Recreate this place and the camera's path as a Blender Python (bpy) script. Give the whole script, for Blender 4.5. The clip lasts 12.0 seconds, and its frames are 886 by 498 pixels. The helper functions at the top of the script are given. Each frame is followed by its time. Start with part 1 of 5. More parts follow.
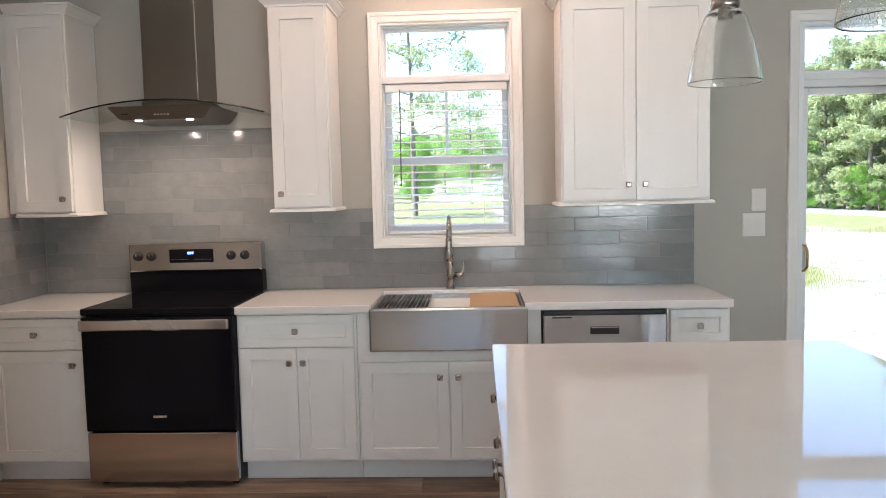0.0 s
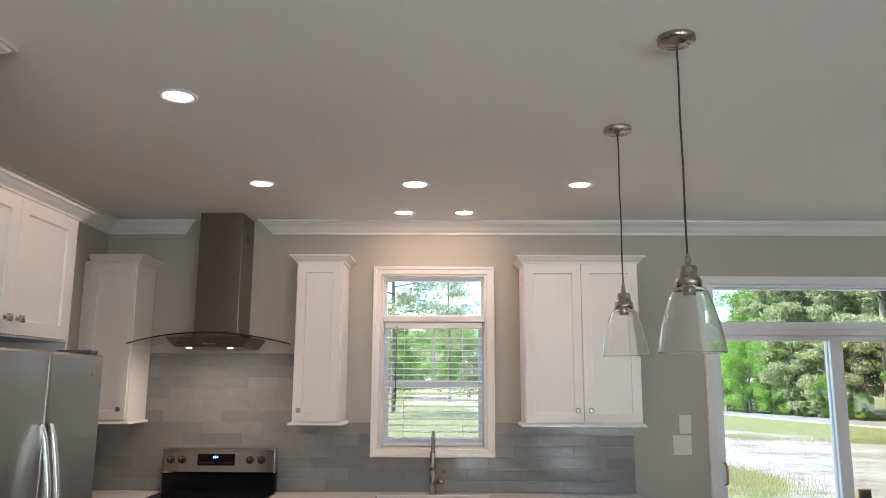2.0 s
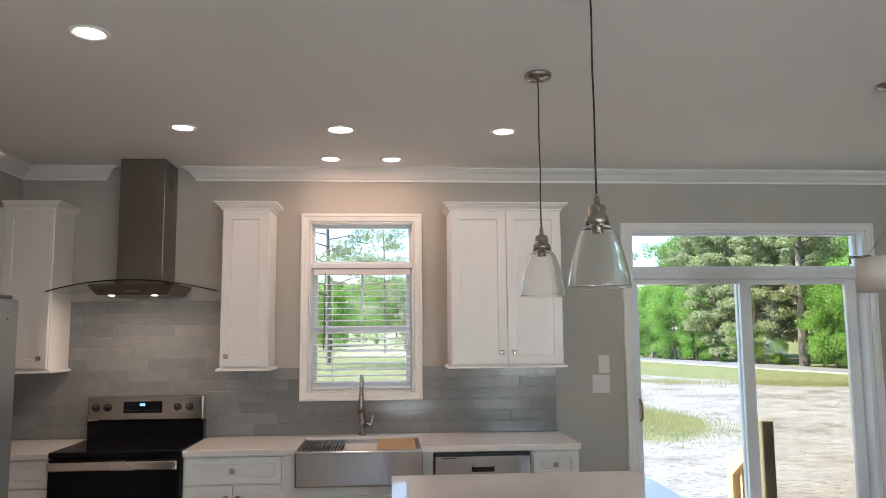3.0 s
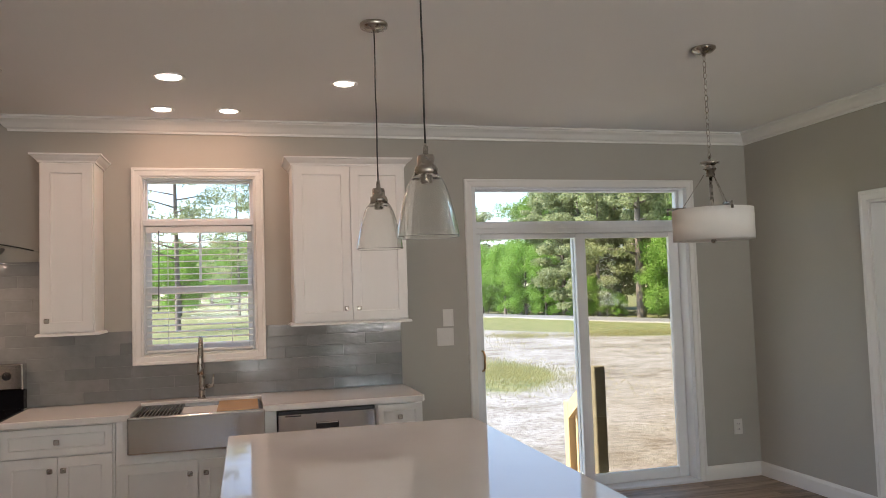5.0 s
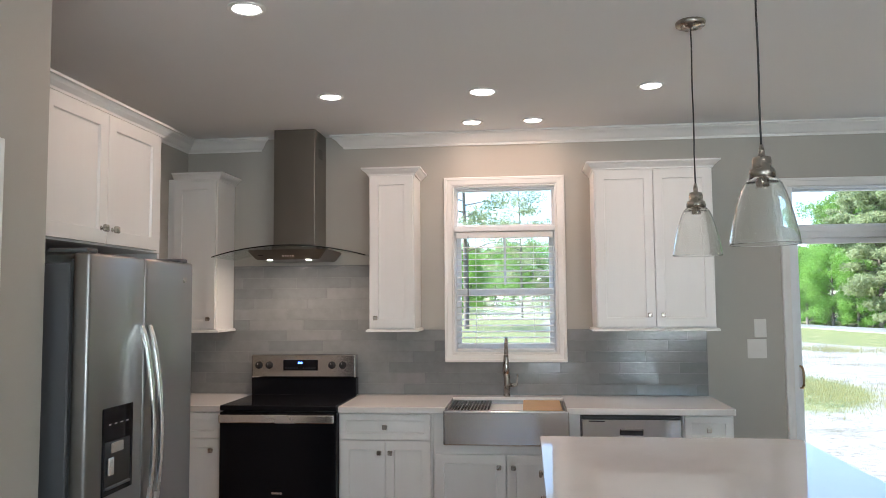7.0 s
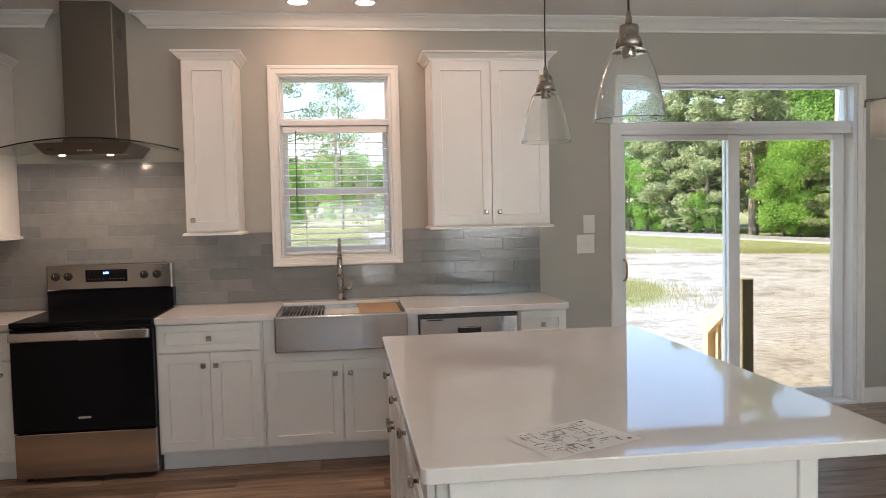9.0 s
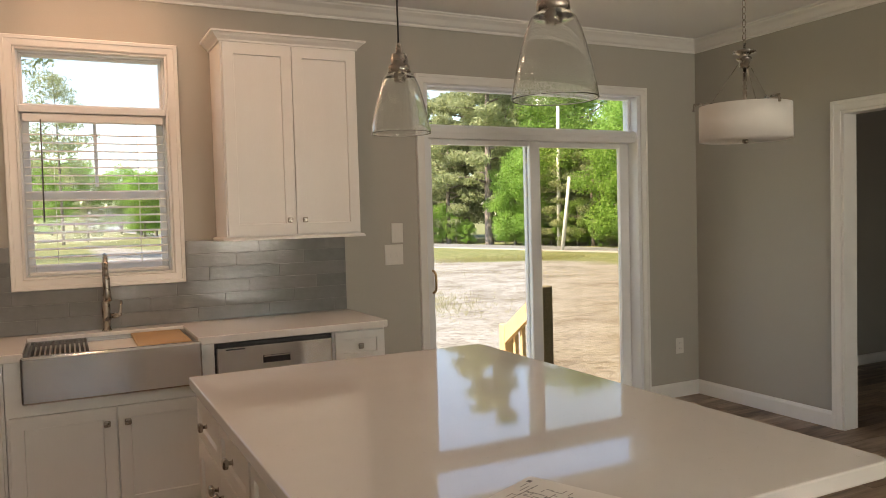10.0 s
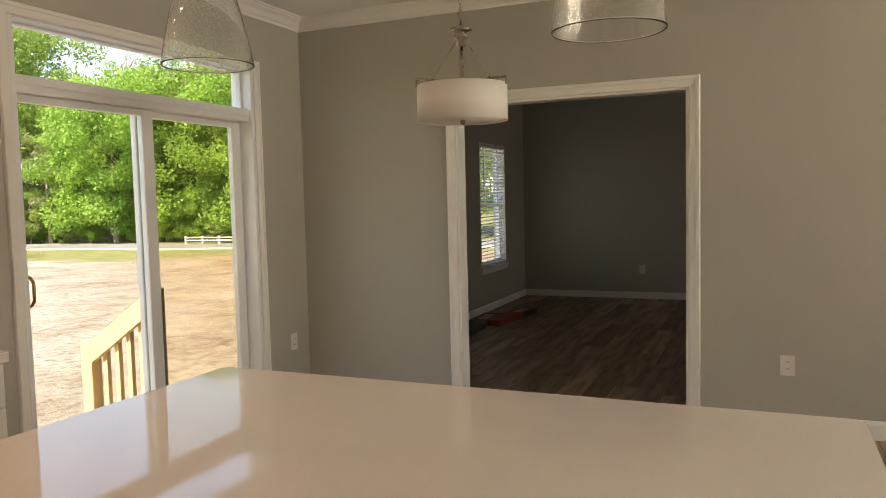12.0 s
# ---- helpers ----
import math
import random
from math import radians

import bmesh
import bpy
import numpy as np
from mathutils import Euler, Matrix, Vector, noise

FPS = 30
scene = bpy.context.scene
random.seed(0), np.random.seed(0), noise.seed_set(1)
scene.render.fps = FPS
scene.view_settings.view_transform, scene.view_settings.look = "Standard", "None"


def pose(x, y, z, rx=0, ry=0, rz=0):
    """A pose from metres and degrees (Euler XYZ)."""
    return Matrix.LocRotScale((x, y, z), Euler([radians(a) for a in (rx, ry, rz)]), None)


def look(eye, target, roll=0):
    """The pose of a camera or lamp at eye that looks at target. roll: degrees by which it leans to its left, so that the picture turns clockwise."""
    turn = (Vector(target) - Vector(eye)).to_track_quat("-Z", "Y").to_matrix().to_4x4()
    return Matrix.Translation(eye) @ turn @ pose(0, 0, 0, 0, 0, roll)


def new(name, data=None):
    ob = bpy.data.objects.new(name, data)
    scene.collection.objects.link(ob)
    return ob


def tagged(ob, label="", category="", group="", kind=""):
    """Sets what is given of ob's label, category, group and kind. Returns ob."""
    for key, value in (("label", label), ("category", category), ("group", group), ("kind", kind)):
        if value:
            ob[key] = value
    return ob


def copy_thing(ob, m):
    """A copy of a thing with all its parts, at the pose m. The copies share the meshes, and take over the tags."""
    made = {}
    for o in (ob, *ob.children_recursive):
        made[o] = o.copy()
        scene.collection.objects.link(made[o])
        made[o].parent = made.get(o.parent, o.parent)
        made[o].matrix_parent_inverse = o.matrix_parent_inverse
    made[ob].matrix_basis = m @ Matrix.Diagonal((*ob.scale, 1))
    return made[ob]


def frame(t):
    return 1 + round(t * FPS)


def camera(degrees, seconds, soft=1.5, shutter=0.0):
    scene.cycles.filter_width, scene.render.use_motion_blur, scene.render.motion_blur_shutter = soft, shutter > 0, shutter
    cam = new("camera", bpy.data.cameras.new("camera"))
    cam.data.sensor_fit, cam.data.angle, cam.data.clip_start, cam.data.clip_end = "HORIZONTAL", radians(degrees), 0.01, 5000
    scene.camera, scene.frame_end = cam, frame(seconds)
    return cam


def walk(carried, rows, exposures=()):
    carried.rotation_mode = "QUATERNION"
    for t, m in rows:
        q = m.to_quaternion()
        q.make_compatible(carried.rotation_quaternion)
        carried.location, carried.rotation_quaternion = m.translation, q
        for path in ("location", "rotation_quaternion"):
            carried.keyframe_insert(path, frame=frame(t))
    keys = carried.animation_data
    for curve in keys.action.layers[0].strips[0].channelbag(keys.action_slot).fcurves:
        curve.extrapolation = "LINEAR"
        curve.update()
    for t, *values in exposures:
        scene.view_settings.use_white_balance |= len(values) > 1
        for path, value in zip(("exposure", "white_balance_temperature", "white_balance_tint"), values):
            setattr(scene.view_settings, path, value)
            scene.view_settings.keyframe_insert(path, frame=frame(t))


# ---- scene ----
cam = camera(60.8, 12.0, soft=0.9)
PATH = [
    (0, (1.978, -4.301, 1.476), (1.887, -2.31, 1.317), -1.3),
    (0.5, (2.078, -4.618, 1.504), (2.108, -2.62, 1.425), -0.9),
    (1, (2.085, -4.911, 1.531), (2.128, -2.912, 1.578), -0.5),
    (1.5, (1.969, -5.189, 1.578), (1.978, -3.201, 1.797), -0.1),
    (2, (1.959, -5.348, 1.645), (1.93, -3.379, 1.995), 0.3),
    (2.5, (1.976, -5.399, 1.622), (1.976, -3.43, 1.97), 0.2),
    (3, (2.017, -5.4, 1.592), (2.157, -3.418, 1.819), -0.5),
    (3.5, (2.074, -5.387, 1.575), (2.459, -3.429, 1.711), -0.9),
    (3.7, (2.103, -5.38, 1.567), (2.588, -3.443, 1.678), -1.1),
    (5.3, (2.116, -5.388, 1.557), (2.622, -3.457, 1.681), -2.0),
    (5.5, (2.076, -5.402, 1.588), (2.416, -3.439, 1.772), -1.6),
    (6, (2.016, -5.392, 1.621), (2.023, -3.416, 1.927), -0.7),
    (6.5, (1.978, -5.39, 1.615), (1.809, -3.418, 1.905), -0.3),
    (6.7, (1.971, -5.392, 1.6), (1.754, -3.418, 1.836), -0.3),
    (8.3, (1.945, -5.322, 1.516), (1.831, -3.328, 1.42), -1.2),
    (8.5, (1.919, -5.285, 1.511), (1.896, -3.288, 1.41), -1.1),
    (9, (1.873, -5.102, 1.49), (2.125, -3.12, 1.389), -1.3),
    (9.5, (1.807, -4.784, 1.495), (2.386, -2.872, 1.408), -1.5),
    (10, (1.64, -4.47, 1.47), (2.535, -2.684, 1.385), -1.6),
    (10.5, (1.49, -4.168, 1.471), (2.671, -2.557, 1.376), -1.5),
    (11, (1.458, -3.811, 1.467), (2.886, -2.416, 1.356), -1.4),
    (11.2, (1.418, -3.701, 1.451), (2.937, -2.405, 1.337), -1.3),
    (11.5, (1.36, -3.517, 1.451), (3.007, -2.389, 1.325), -1.4),
    (12, (1.293, -3.243, 1.449), (3.123, -2.45, 1.311), -1.4),
]

# exposure follows the clip's own automatic camera: seconds, stops, kelvin, tint
EXPO = [(0.0, 2.23, 5850, 12), (0.5, 1.60, 6400, 17), (1.0, 1.70, 6350, 16), (1.5, 1.74, 6100, 14), (2.5, 1.76, 5900, 12), (3.7, 1.51, 6250, 15),
        (5.5, 1.46, 6600, 18), (6.0, 1.74, 5900, 11), (6.7, 1.88, 5700, 10), (8.3, 2.12, 5900, 12), (9.0, 1.74, 6400, 16), (9.5, 1.43, 7250, 18),
        (10.5, 1.51, 8250, 18), (12.0, 1.71, 8550, 18)]
walk(cam, [(t, look(eye, target, roll)) for t, eye, target, roll in PATH], EXPO)

# ---- world and light ----
SUN_EL, SUN_AZ = radians(50), Vector((-0.9998, 0.02))
world = bpy.data.worlds.new("sky")
scene.world = world
world.use_nodes = True
wn = world.node_tree
sky = wn.nodes.new("ShaderNodeTexSky")
sky.sky_type, sky.sun_disc = "NISHITA", False
sky.sun_elevation, sky.sun_rotation = SUN_EL, math.atan2(SUN_AZ.x, SUN_AZ.y)
sky.air_density, sky.dust_density, sky.ozone_density = 1.0, 0.4, 2.4
wn.nodes["Background"].inputs["Strength"].default_value = 0.15
wn.links.new(sky.outputs["Color"], wn.nodes["Background"].inputs["Color"])
sun = new("sun", bpy.data.lights.new("sun", "SUN"))
sun.data.energy, sun.data.angle, sun.data.color = 5.0, radians(0.6), (1.0, 0.95, 0.87)
sun_from = Vector((SUN_AZ.x * math.cos(SUN_EL), SUN_AZ.y * math.cos(SUN_EL), math.sin(SUN_EL)))
sun.matrix_basis = look(sun_from * 50, (0, 0, 0))


def area_lamp(name, m, sx, sy, watts, color, shape="RECTANGLE"):
    lamp = new(name, bpy.data.lights.new(name, "AREA"))
    lamp.data.shape, lamp.data.size, lamp.data.size_y = shape, sx, sy
    lamp.data.energy, lamp.data.color = watts, color
    lamp.matrix_basis = m
    return lamp


CEIL = 2.79
WARM = (1.0, 0.57, 0.35)
CANS = [(0.833, -1.085), (1.730, -1.075), (2.690, -1.07), (1.617, -0.335), (2.029, -0.335), (0.835, -2.45)]
CAN_WATTS = 0.85
for cx, cy in CANS:
    area_lamp("downlight_lamp", pose(cx, cy, CEIL - 0.012), 0.11, 0.11, CAN_WATTS * (0.65 if cy > -0.5 else 1.0), WARM, "DISK")
# added fill lamps for daylight through the rear windows, tilted up at the ceiling
for rx, tilt, turn, watts in ((1.9, 163, 15, 36), (4.4, 168, -38, 135), (9.0, 160, 0, 12)):
    area_lamp("rear_window_fill", pose(rx, -9.3, 1.45, tilt, 0, turn), 1.5, 1.6, watts, (0.95, 1.0, 0.97))

# ---- materials ----


def nodes_of(name):
    m = bpy.data.materials.new(name)
    m.use_nodes = True
    return m, m.node_tree, m.node_tree.nodes["Principled BSDF"]


def link(nt, a, b):
    nt.links.new(a, b)


def coords(nt, scale=(1, 1, 1), world_space=False):
    mp = nt.nodes.new("ShaderNodeMapping")
    mp.inputs["Scale"].default_value = scale
    if world_space:
        link(nt, nt.nodes.new("ShaderNodeNewGeometry").outputs["Position"], mp.inputs["Vector"])
    else:
        link(nt, nt.nodes.new("ShaderNodeTexCoord").outputs["Object"], mp.inputs["Vector"])
    return mp.outputs["Vector"]


def noise_tex(nt, vec, scale, detail=4.0, rough=0.55):
    n = nt.nodes.new("ShaderNodeTexNoise")
    n.inputs["Scale"].default_value, n.inputs["Detail"].default_value, n.inputs["Roughness"].default_value = scale, detail, rough
    link(nt, vec, n.inputs["Vector"])
    return n.outputs["Fac"]


def ramp(nt, fac, stops):
    r = nt.nodes.new("ShaderNodeValToRGB")
    e = r.color_ramp.elements
    while len(e) < len(stops):
        e.new(0.5)
    for k, (p, c) in zip(e, stops):
        k.position, k.color = p, (*c, 1.0)
    link(nt, fac, r.inputs["Fac"])
    return r.outputs["Color"]


def mixc(nt, fac, a, b, kind="MIX"):
    mx = nt.nodes.new("ShaderNodeMix")
    mx.data_type, mx.blend_type = "RGBA", kind
    for sock, v in ((mx.inputs[0], fac), (mx.inputs[6], a), (mx.inputs[7], b)):
        if isinstance(v, (int, float)):
            sock.default_value = v
        elif isinstance(v, tuple):
            sock.default_value = (*v, 1.0)
        else:
            link(nt, v, sock)
    return mx.outputs[2]


def bump(nt, b, height, strength, dist=0.01):
    n = nt.nodes.new("ShaderNodeBump")
    n.inputs["Strength"].default_value, n.inputs["Distance"].default_value = strength, dist
    link(nt, height, n.inputs["Height"])
    link(nt, n.outputs["Normal"], b.inputs["Normal"])


def surface(name, color, rough=0.5, metal=0.0, vary=0.06, scale=3.0, grain=90.0, relief=0.05, stretch=(1, 1, 1), rough_vary=0.08, world_space=True):
    """A plain finish with soft blotches, fine grain and a little uneven gloss."""
    m, nt, b = nodes_of(name)
    vec = coords(nt, stretch, world_space)
    big, fine = noise_tex(nt, vec, scale), noise_tex(nt, vec, grain, 3.0)
    lo = tuple(max(0.0, c * (1 - vary)) for c in color)
    hi = tuple(min(1.0, c * (1 + vary)) for c in color)
    col = ramp(nt, big, [(0.3, lo), (0.7, hi)])
    link(nt, mixc(nt, 0.25, col, ramp(nt, fine, [(0.3, lo), (0.7, hi)])), b.inputs["Base Color"])
    link(nt, ramp(nt, big, [(0.3, (max(0.02, rough - rough_vary),) * 3), (0.7, (min(1, rough + rough_vary),) * 3)]), b.inputs["Roughness"])
    b.inputs["Metallic"].default_value = metal
    bump(nt, b, fine, relief, 0.004)
    return m


M = {}
M["wall"] = surface("wall_paint", (0.43, 0.41, 0.365), 0.62, vary=0.03, scale=1.2, grain=160, relief=0.10)
M["ceiling"] = surface("ceiling_paint", (0.86, 0.86, 0.85), 0.85, vary=0.02, scale=0.8, grain=120, relief=0.12)
M["trim"] = surface("trim_paint", (0.80, 0.785, 0.755), 0.38, vary=0.02, scale=4, grain=140, relief=0.04)
M["cabinet"] = surface("cabinet_paint", (0.79, 0.785, 0.765), 0.36, vary=0.02, scale=3, grain=60, relief=0.04, stretch=(3, 3, 0.4))
M["vinyl"] = surface("white_vinyl", (0.78, 0.79, 0.80), 0.35, vary=0.02, relief=0.02)
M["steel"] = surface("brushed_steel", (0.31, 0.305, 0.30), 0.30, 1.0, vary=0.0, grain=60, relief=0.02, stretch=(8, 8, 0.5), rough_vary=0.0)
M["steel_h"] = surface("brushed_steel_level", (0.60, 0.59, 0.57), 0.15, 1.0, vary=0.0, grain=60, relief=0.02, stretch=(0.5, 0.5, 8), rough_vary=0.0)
M["dark_steel"] = surface("hood_steel", (0.235, 0.215, 0.188), 0.33, 1.0, vary=0.0, grain=60, relief=0.02, stretch=(8, 8, 0.5), rough_vary=0.0)
M["nickel"] = surface("brushed_nickel", (0.38, 0.35, 0.31), 0.28, 1.0, vary=0.05, scale=30, relief=0.03)
M["bright_steel"] = surface("polished_handle_steel", (0.78, 0.77, 0.75), 0.24, 1.0, vary=0.03, relief=0.02)
M["black_glass"] = surface("black_oven_glass", (0.008, 0.008, 0.010), 0.06, vary=0.1, relief=0.0, rough_vary=0.02)
M["black_glass"].node_tree.nodes["Principled BSDF"].inputs["Specular IOR Level"].default_value = 0.12
M["black"] = surface("black_plastic", (0.015, 0.015, 0.016), 0.4, vary=0.1, relief=0.05)
M["case_grey"] = surface("fridge_case_paint", (0.10, 0.10, 0.105), 0.5, vary=0.05, grain=300, relief=0.1)
M["rubber"] = surface("dark_gasket", (0.03, 0.03, 0.03), 0.6, vary=0.1)
M["cream_plate"] = surface("switch_plastic", (0.72, 0.70, 0.66), 0.35, vary=0.02, relief=0.02)
M["linen"] = surface("linen_shade", (0.78, 0.76, 0.72), 0.9, vary=0.03, scale=8, grain=260, relief=0.25)
M["cutting_board"] = surface("maple_board", (0.52, 0.34, 0.18), 0.5, vary=0.18, scale=6, grain=60, relief=0.08, stretch=(1, 12, 12))
M["paper"] = surface("paper_sheet", (0.80, 0.79, 0.77), 0.8, vary=0.02, relief=0.05)
M["ink"] = surface("printed_ink", (0.16, 0.16, 0.165), 0.8, vary=0.1)
M["slat"] = surface("blind_slat", (0.80, 0.80, 0.79), 0.45, vary=0.02, relief=0.03)
M["pine"] = surface("new_pine_lumber", (0.56, 0.40, 0.21), 0.7, vary=0.14, scale=5, grain=50, relief=0.2, stretch=(6, 6, 0.8))
# post lumber: shade on the house-facing side is put into this darker base colour
M["treated"] = surface("shaded_treated_lumber", (0.21, 0.185, 0.125), 0.8, vary=0.16, scale=5, grain=50, relief=0.25, stretch=(6, 6, 0.8))
M["asphalt"] = surface("asphalt", (0.17, 0.17, 0.172), 0.9, vary=0.2, scale=0.6, grain=30, relief=0.3)
M["road_line"] = surface("pale_gravel_verge", (0.34, 0.33, 0.31), 0.9, vary=0.1)
M["carton_red"] = surface("red_carton", (0.30, 0.04, 0.02), 0.5, vary=0.15, scale=10)
M["carton_dark"] = surface("dark_carton", (0.05, 0.035, 0.03), 0.5, vary=0.15, scale=10)
M["carton_white"] = surface("white_carton_print", (0.65, 0.62, 0.58), 0.5, vary=0.05)
M["bark"] = surface("pine_bark", (0.19, 0.155, 0.13), 0.95, vary=0.4, scale=3, grain=12, relief=0.8, stretch=(3, 3, 0.6))
M["grey_bark"] = surface("weathered_bark", (0.34, 0.31, 0.27), 0.95, vary=0.2, scale=3, grain=12, relief=0.6)
M["white_wood"] = surface("bleached_pole", (0.62, 0.60, 0.55), 0.8, vary=0.1)


def emitter(name, color, strength):
    m, nt, b = nodes_of(name)
    b.inputs["Base Color"].default_value = (*color, 1)
    b.inputs["Emission Color"].default_value = (*color, 1)
    b.inputs["Emission Strength"].default_value = strength
    return m


M["lamp_glow"] = emitter("downlight_lens", (1.0, 0.90, 0.76), 6.0)
M["hood_glow"] = emitter("hood_lamp_lens", (1.0, 0.88, 0.70), 8.0)
M["clock_glow"] = emitter("clock_digits", (0.08, 0.22, 1.0), 3.0)


def quartz():
    m, nt, b = nodes_of("white_quartz")
    vec = coords(nt, (1, 1, 1), True)
    v = nt.nodes.new("ShaderNodeTexVoronoi")
    v.inputs["Scale"].default_value = 130
    link(nt, vec, v.inputs["Vector"])
    keep = noise_tex(nt, vec, 60, 2)
    base = ramp(nt, noise_tex(nt, vec, 2.5), [(0.3, (0.74, 0.715, 0.69)), (0.7, (0.78, 0.76, 0.735))])
    dots = ramp(nt, v.outputs["Distance"], [(0.10, (1, 1, 1)), (0.22, (0, 0, 0))])
    some = ramp(nt, keep, [(0.60, (0, 0, 0)), (0.66, (1, 1, 1))])
    mask = mixc(nt, 1.0, dots, some, "MULTIPLY")
    link(nt, mixc(nt, mask, base, (0.42, 0.40, 0.37)), b.inputs["Base Color"])
    b.inputs["Roughness"].default_value = 0.045
    b.inputs["Specular IOR Level"].default_value = 0.8
    return m


def tile_glaze():
    m, nt, b = nodes_of("glazed_grey_tile")
    info = nt.nodes.new("ShaderNodeObjectInfo")
    vec = coords(nt, (1, 1, 1), True)
    tone = ramp(nt, info.outputs["Random"], [(0.0, (0.195, 0.203, 0.208)), (0.5, (0.225, 0.230, 0.232)), (1.0, (0.265, 0.266, 0.262))])
    cloud = ramp(nt, noise_tex(nt, vec, 14, 4), [(0.3, (0.86, 0.86, 0.86)), (0.7, (1, 1, 1))])
    link(nt, mixc(nt, 1.0, tone, cloud, "MULTIPLY"), b.inputs["Base Color"])
    b.inputs["Roughness"].default_value = 0.10
    b.inputs["Specular IOR Level"].default_value = 0.55
    bump(nt, b, noise_tex(nt, coords(nt, (1, 1, 2.0), True), 26, 2, 0.5), 0.17, 0.006)
    return m


def plank():
    m, nt, b = nodes_of("vinyl_plank")
    info = nt.nodes.new("ShaderNodeObjectInfo")
    isl = nt.nodes.new("ShaderNodeNewGeometry")
    add = nt.nodes.new("ShaderNodeMath")
    add.operation = "ADD"
    link(nt, info.outputs["Random"], add.inputs[0])
    link(nt, isl.outputs["Random Per Island"], add.inputs[1])
    fr = nt.nodes.new("ShaderNodeMath")
    fr.operation = "FRACT"
    link(nt, add.outputs[0], fr.inputs[0])
    mp = nt.nodes.new("ShaderNodeMapping")
    mp.inputs["Scale"].default_value = (0.8, 6, 1)
    off = nt.nodes.new("ShaderNodeCombineXYZ")
    mul = nt.nodes.new("ShaderNodeMath")
    mul.operation = "MULTIPLY"
    mul.inputs[1].default_value = 37.0
    link(nt, fr.outputs[0], mul.inputs[0])
    link(nt, mul.outputs[0], off.inputs["Z"])
    link(nt, isl.outputs["Position"], mp.inputs["Vector"])
    link(nt, off.outputs[0], mp.inputs["Location"])
    grain = noise_tex(nt, mp.outputs["Vector"], 2.2, 7, 0.62)
    tone = ramp(nt, fr.outputs[0], [(0.0, (0.165, 0.104, 0.069)), (0.45, (0.275, 0.182, 0.122)), (0.8, (0.38, 0.272, 0.19)), (1.0, (0.215, 0.15, 0.11))])
    streak = ramp(nt, grain, [(0.30, (0.30, 0.28, 0.27)), (0.5, (0.92, 0.92, 0.92)), (0.68, (1.4, 1.36, 1.3))])
    link(nt, mixc(nt, 1.0, tone, streak, "MULTIPLY"), b.inputs["Base Color"])
    link(nt, ramp(nt, grain, [(0.3, (0.48,) * 3), (0.7, (0.34,) * 3)]), b.inputs["Roughness"])
    bump(nt, b, grain, 0.12, 0.004)
    return m


def clear_pane(name="window_glass", tint=(0.95, 0.97, 0.96), gloss=0.45):
    """Thin window glass: light passes straight, a weak mirror on top."""
    m, nt, b = nodes_of(name)
    nt.nodes.remove(b)
    tr, gl, mx, lw, pw, ml = (nt.nodes.new(k) for k in ("ShaderNodeBsdfTransparent", "ShaderNodeBsdfGlossy", "ShaderNodeMixShader", "ShaderNodeLayerWeight", "ShaderNodeMath", "ShaderNodeMath"))
    tr.inputs["Color"].default_value = (*tint, 1)
    gl.inputs["Roughness"].default_value = 0.02
    lw.inputs["Blend"].default_value = 0.5
    pw.operation, ml.operation = "POWER", "MULTIPLY_ADD"
    pw.inputs[1].default_value = 4.5
    ml.inputs[1].default_value, ml.inputs[2].default_value = gloss, 0.02
    link(nt, lw.outputs["Facing"], pw.inputs[0])
    link(nt, pw.outputs[0], ml.inputs[0])
    link(nt, ml.outputs[0], mx.inputs[0])
    link(nt, tr.outputs[0], mx.inputs[1])
    link(nt, gl.outputs[0], mx.inputs[2])
    link(nt, mx.outputs[0], nt.nodes["Material Output"].inputs["Surface"])
    return m


def seeded_glass(name, seeds, tint):
    m, nt, b = nodes_of(name)
    b.inputs["Base Color"].default_value = (*tint, 1)
    b.inputs["Transmission Weight"].default_value = 1.0
    b.inputs["Roughness"].default_value = 0.0
    b.inputs["IOR"].default_value = 1.45
    vec = coords(nt)
    v = nt.nodes.new("ShaderNodeTexVoronoi")
    v.inputs["Scale"].default_value = 170
    link(nt, vec, v.inputs["Vector"])
    dots = ramp(nt, v.outputs["Distance"], [(0.05, (1, 1, 1)), (0.3, (0, 0, 0))])
    bump(nt, b, dots, seeds, 0.003)
    return m


def leaf(name, dark, light):
    m, nt, b = nodes_of(name)
    geo = nt.nodes.new("ShaderNodeNewGeometry")
    big = noise_tex(nt, coords(nt, (1, 1, 1), True), 0.35, 3)
    a = ramp(nt, geo.outputs["Random Per Island"], [(0.0, dark), (1.0, light)])
    link(nt, mixc(nt, 1.0, a, ramp(nt, big, [(0.3, (0.75, 0.8, 0.8)), (0.7, (1.1, 1.08, 0.92))]), "MULTIPLY"), b.inputs["Base Color"])
    b.inputs["Roughness"].default_value = 0.6
    b.inputs["Subsurface Weight"].default_value = 0.0
    tl = nt.nodes.new("ShaderNodeBsdfTranslucent")
    link(nt, a, tl.inputs["Color"])
    mx = nt.nodes.new("ShaderNodeMixShader")
    mx.inputs[0].default_value = 0.55
    link(nt, b.outputs[0], mx.inputs[1])
    link(nt, tl.outputs[0], mx.inputs[2])
    link(nt, mx.outputs[0], nt.nodes["Material Output"].inputs["Surface"])
    return m


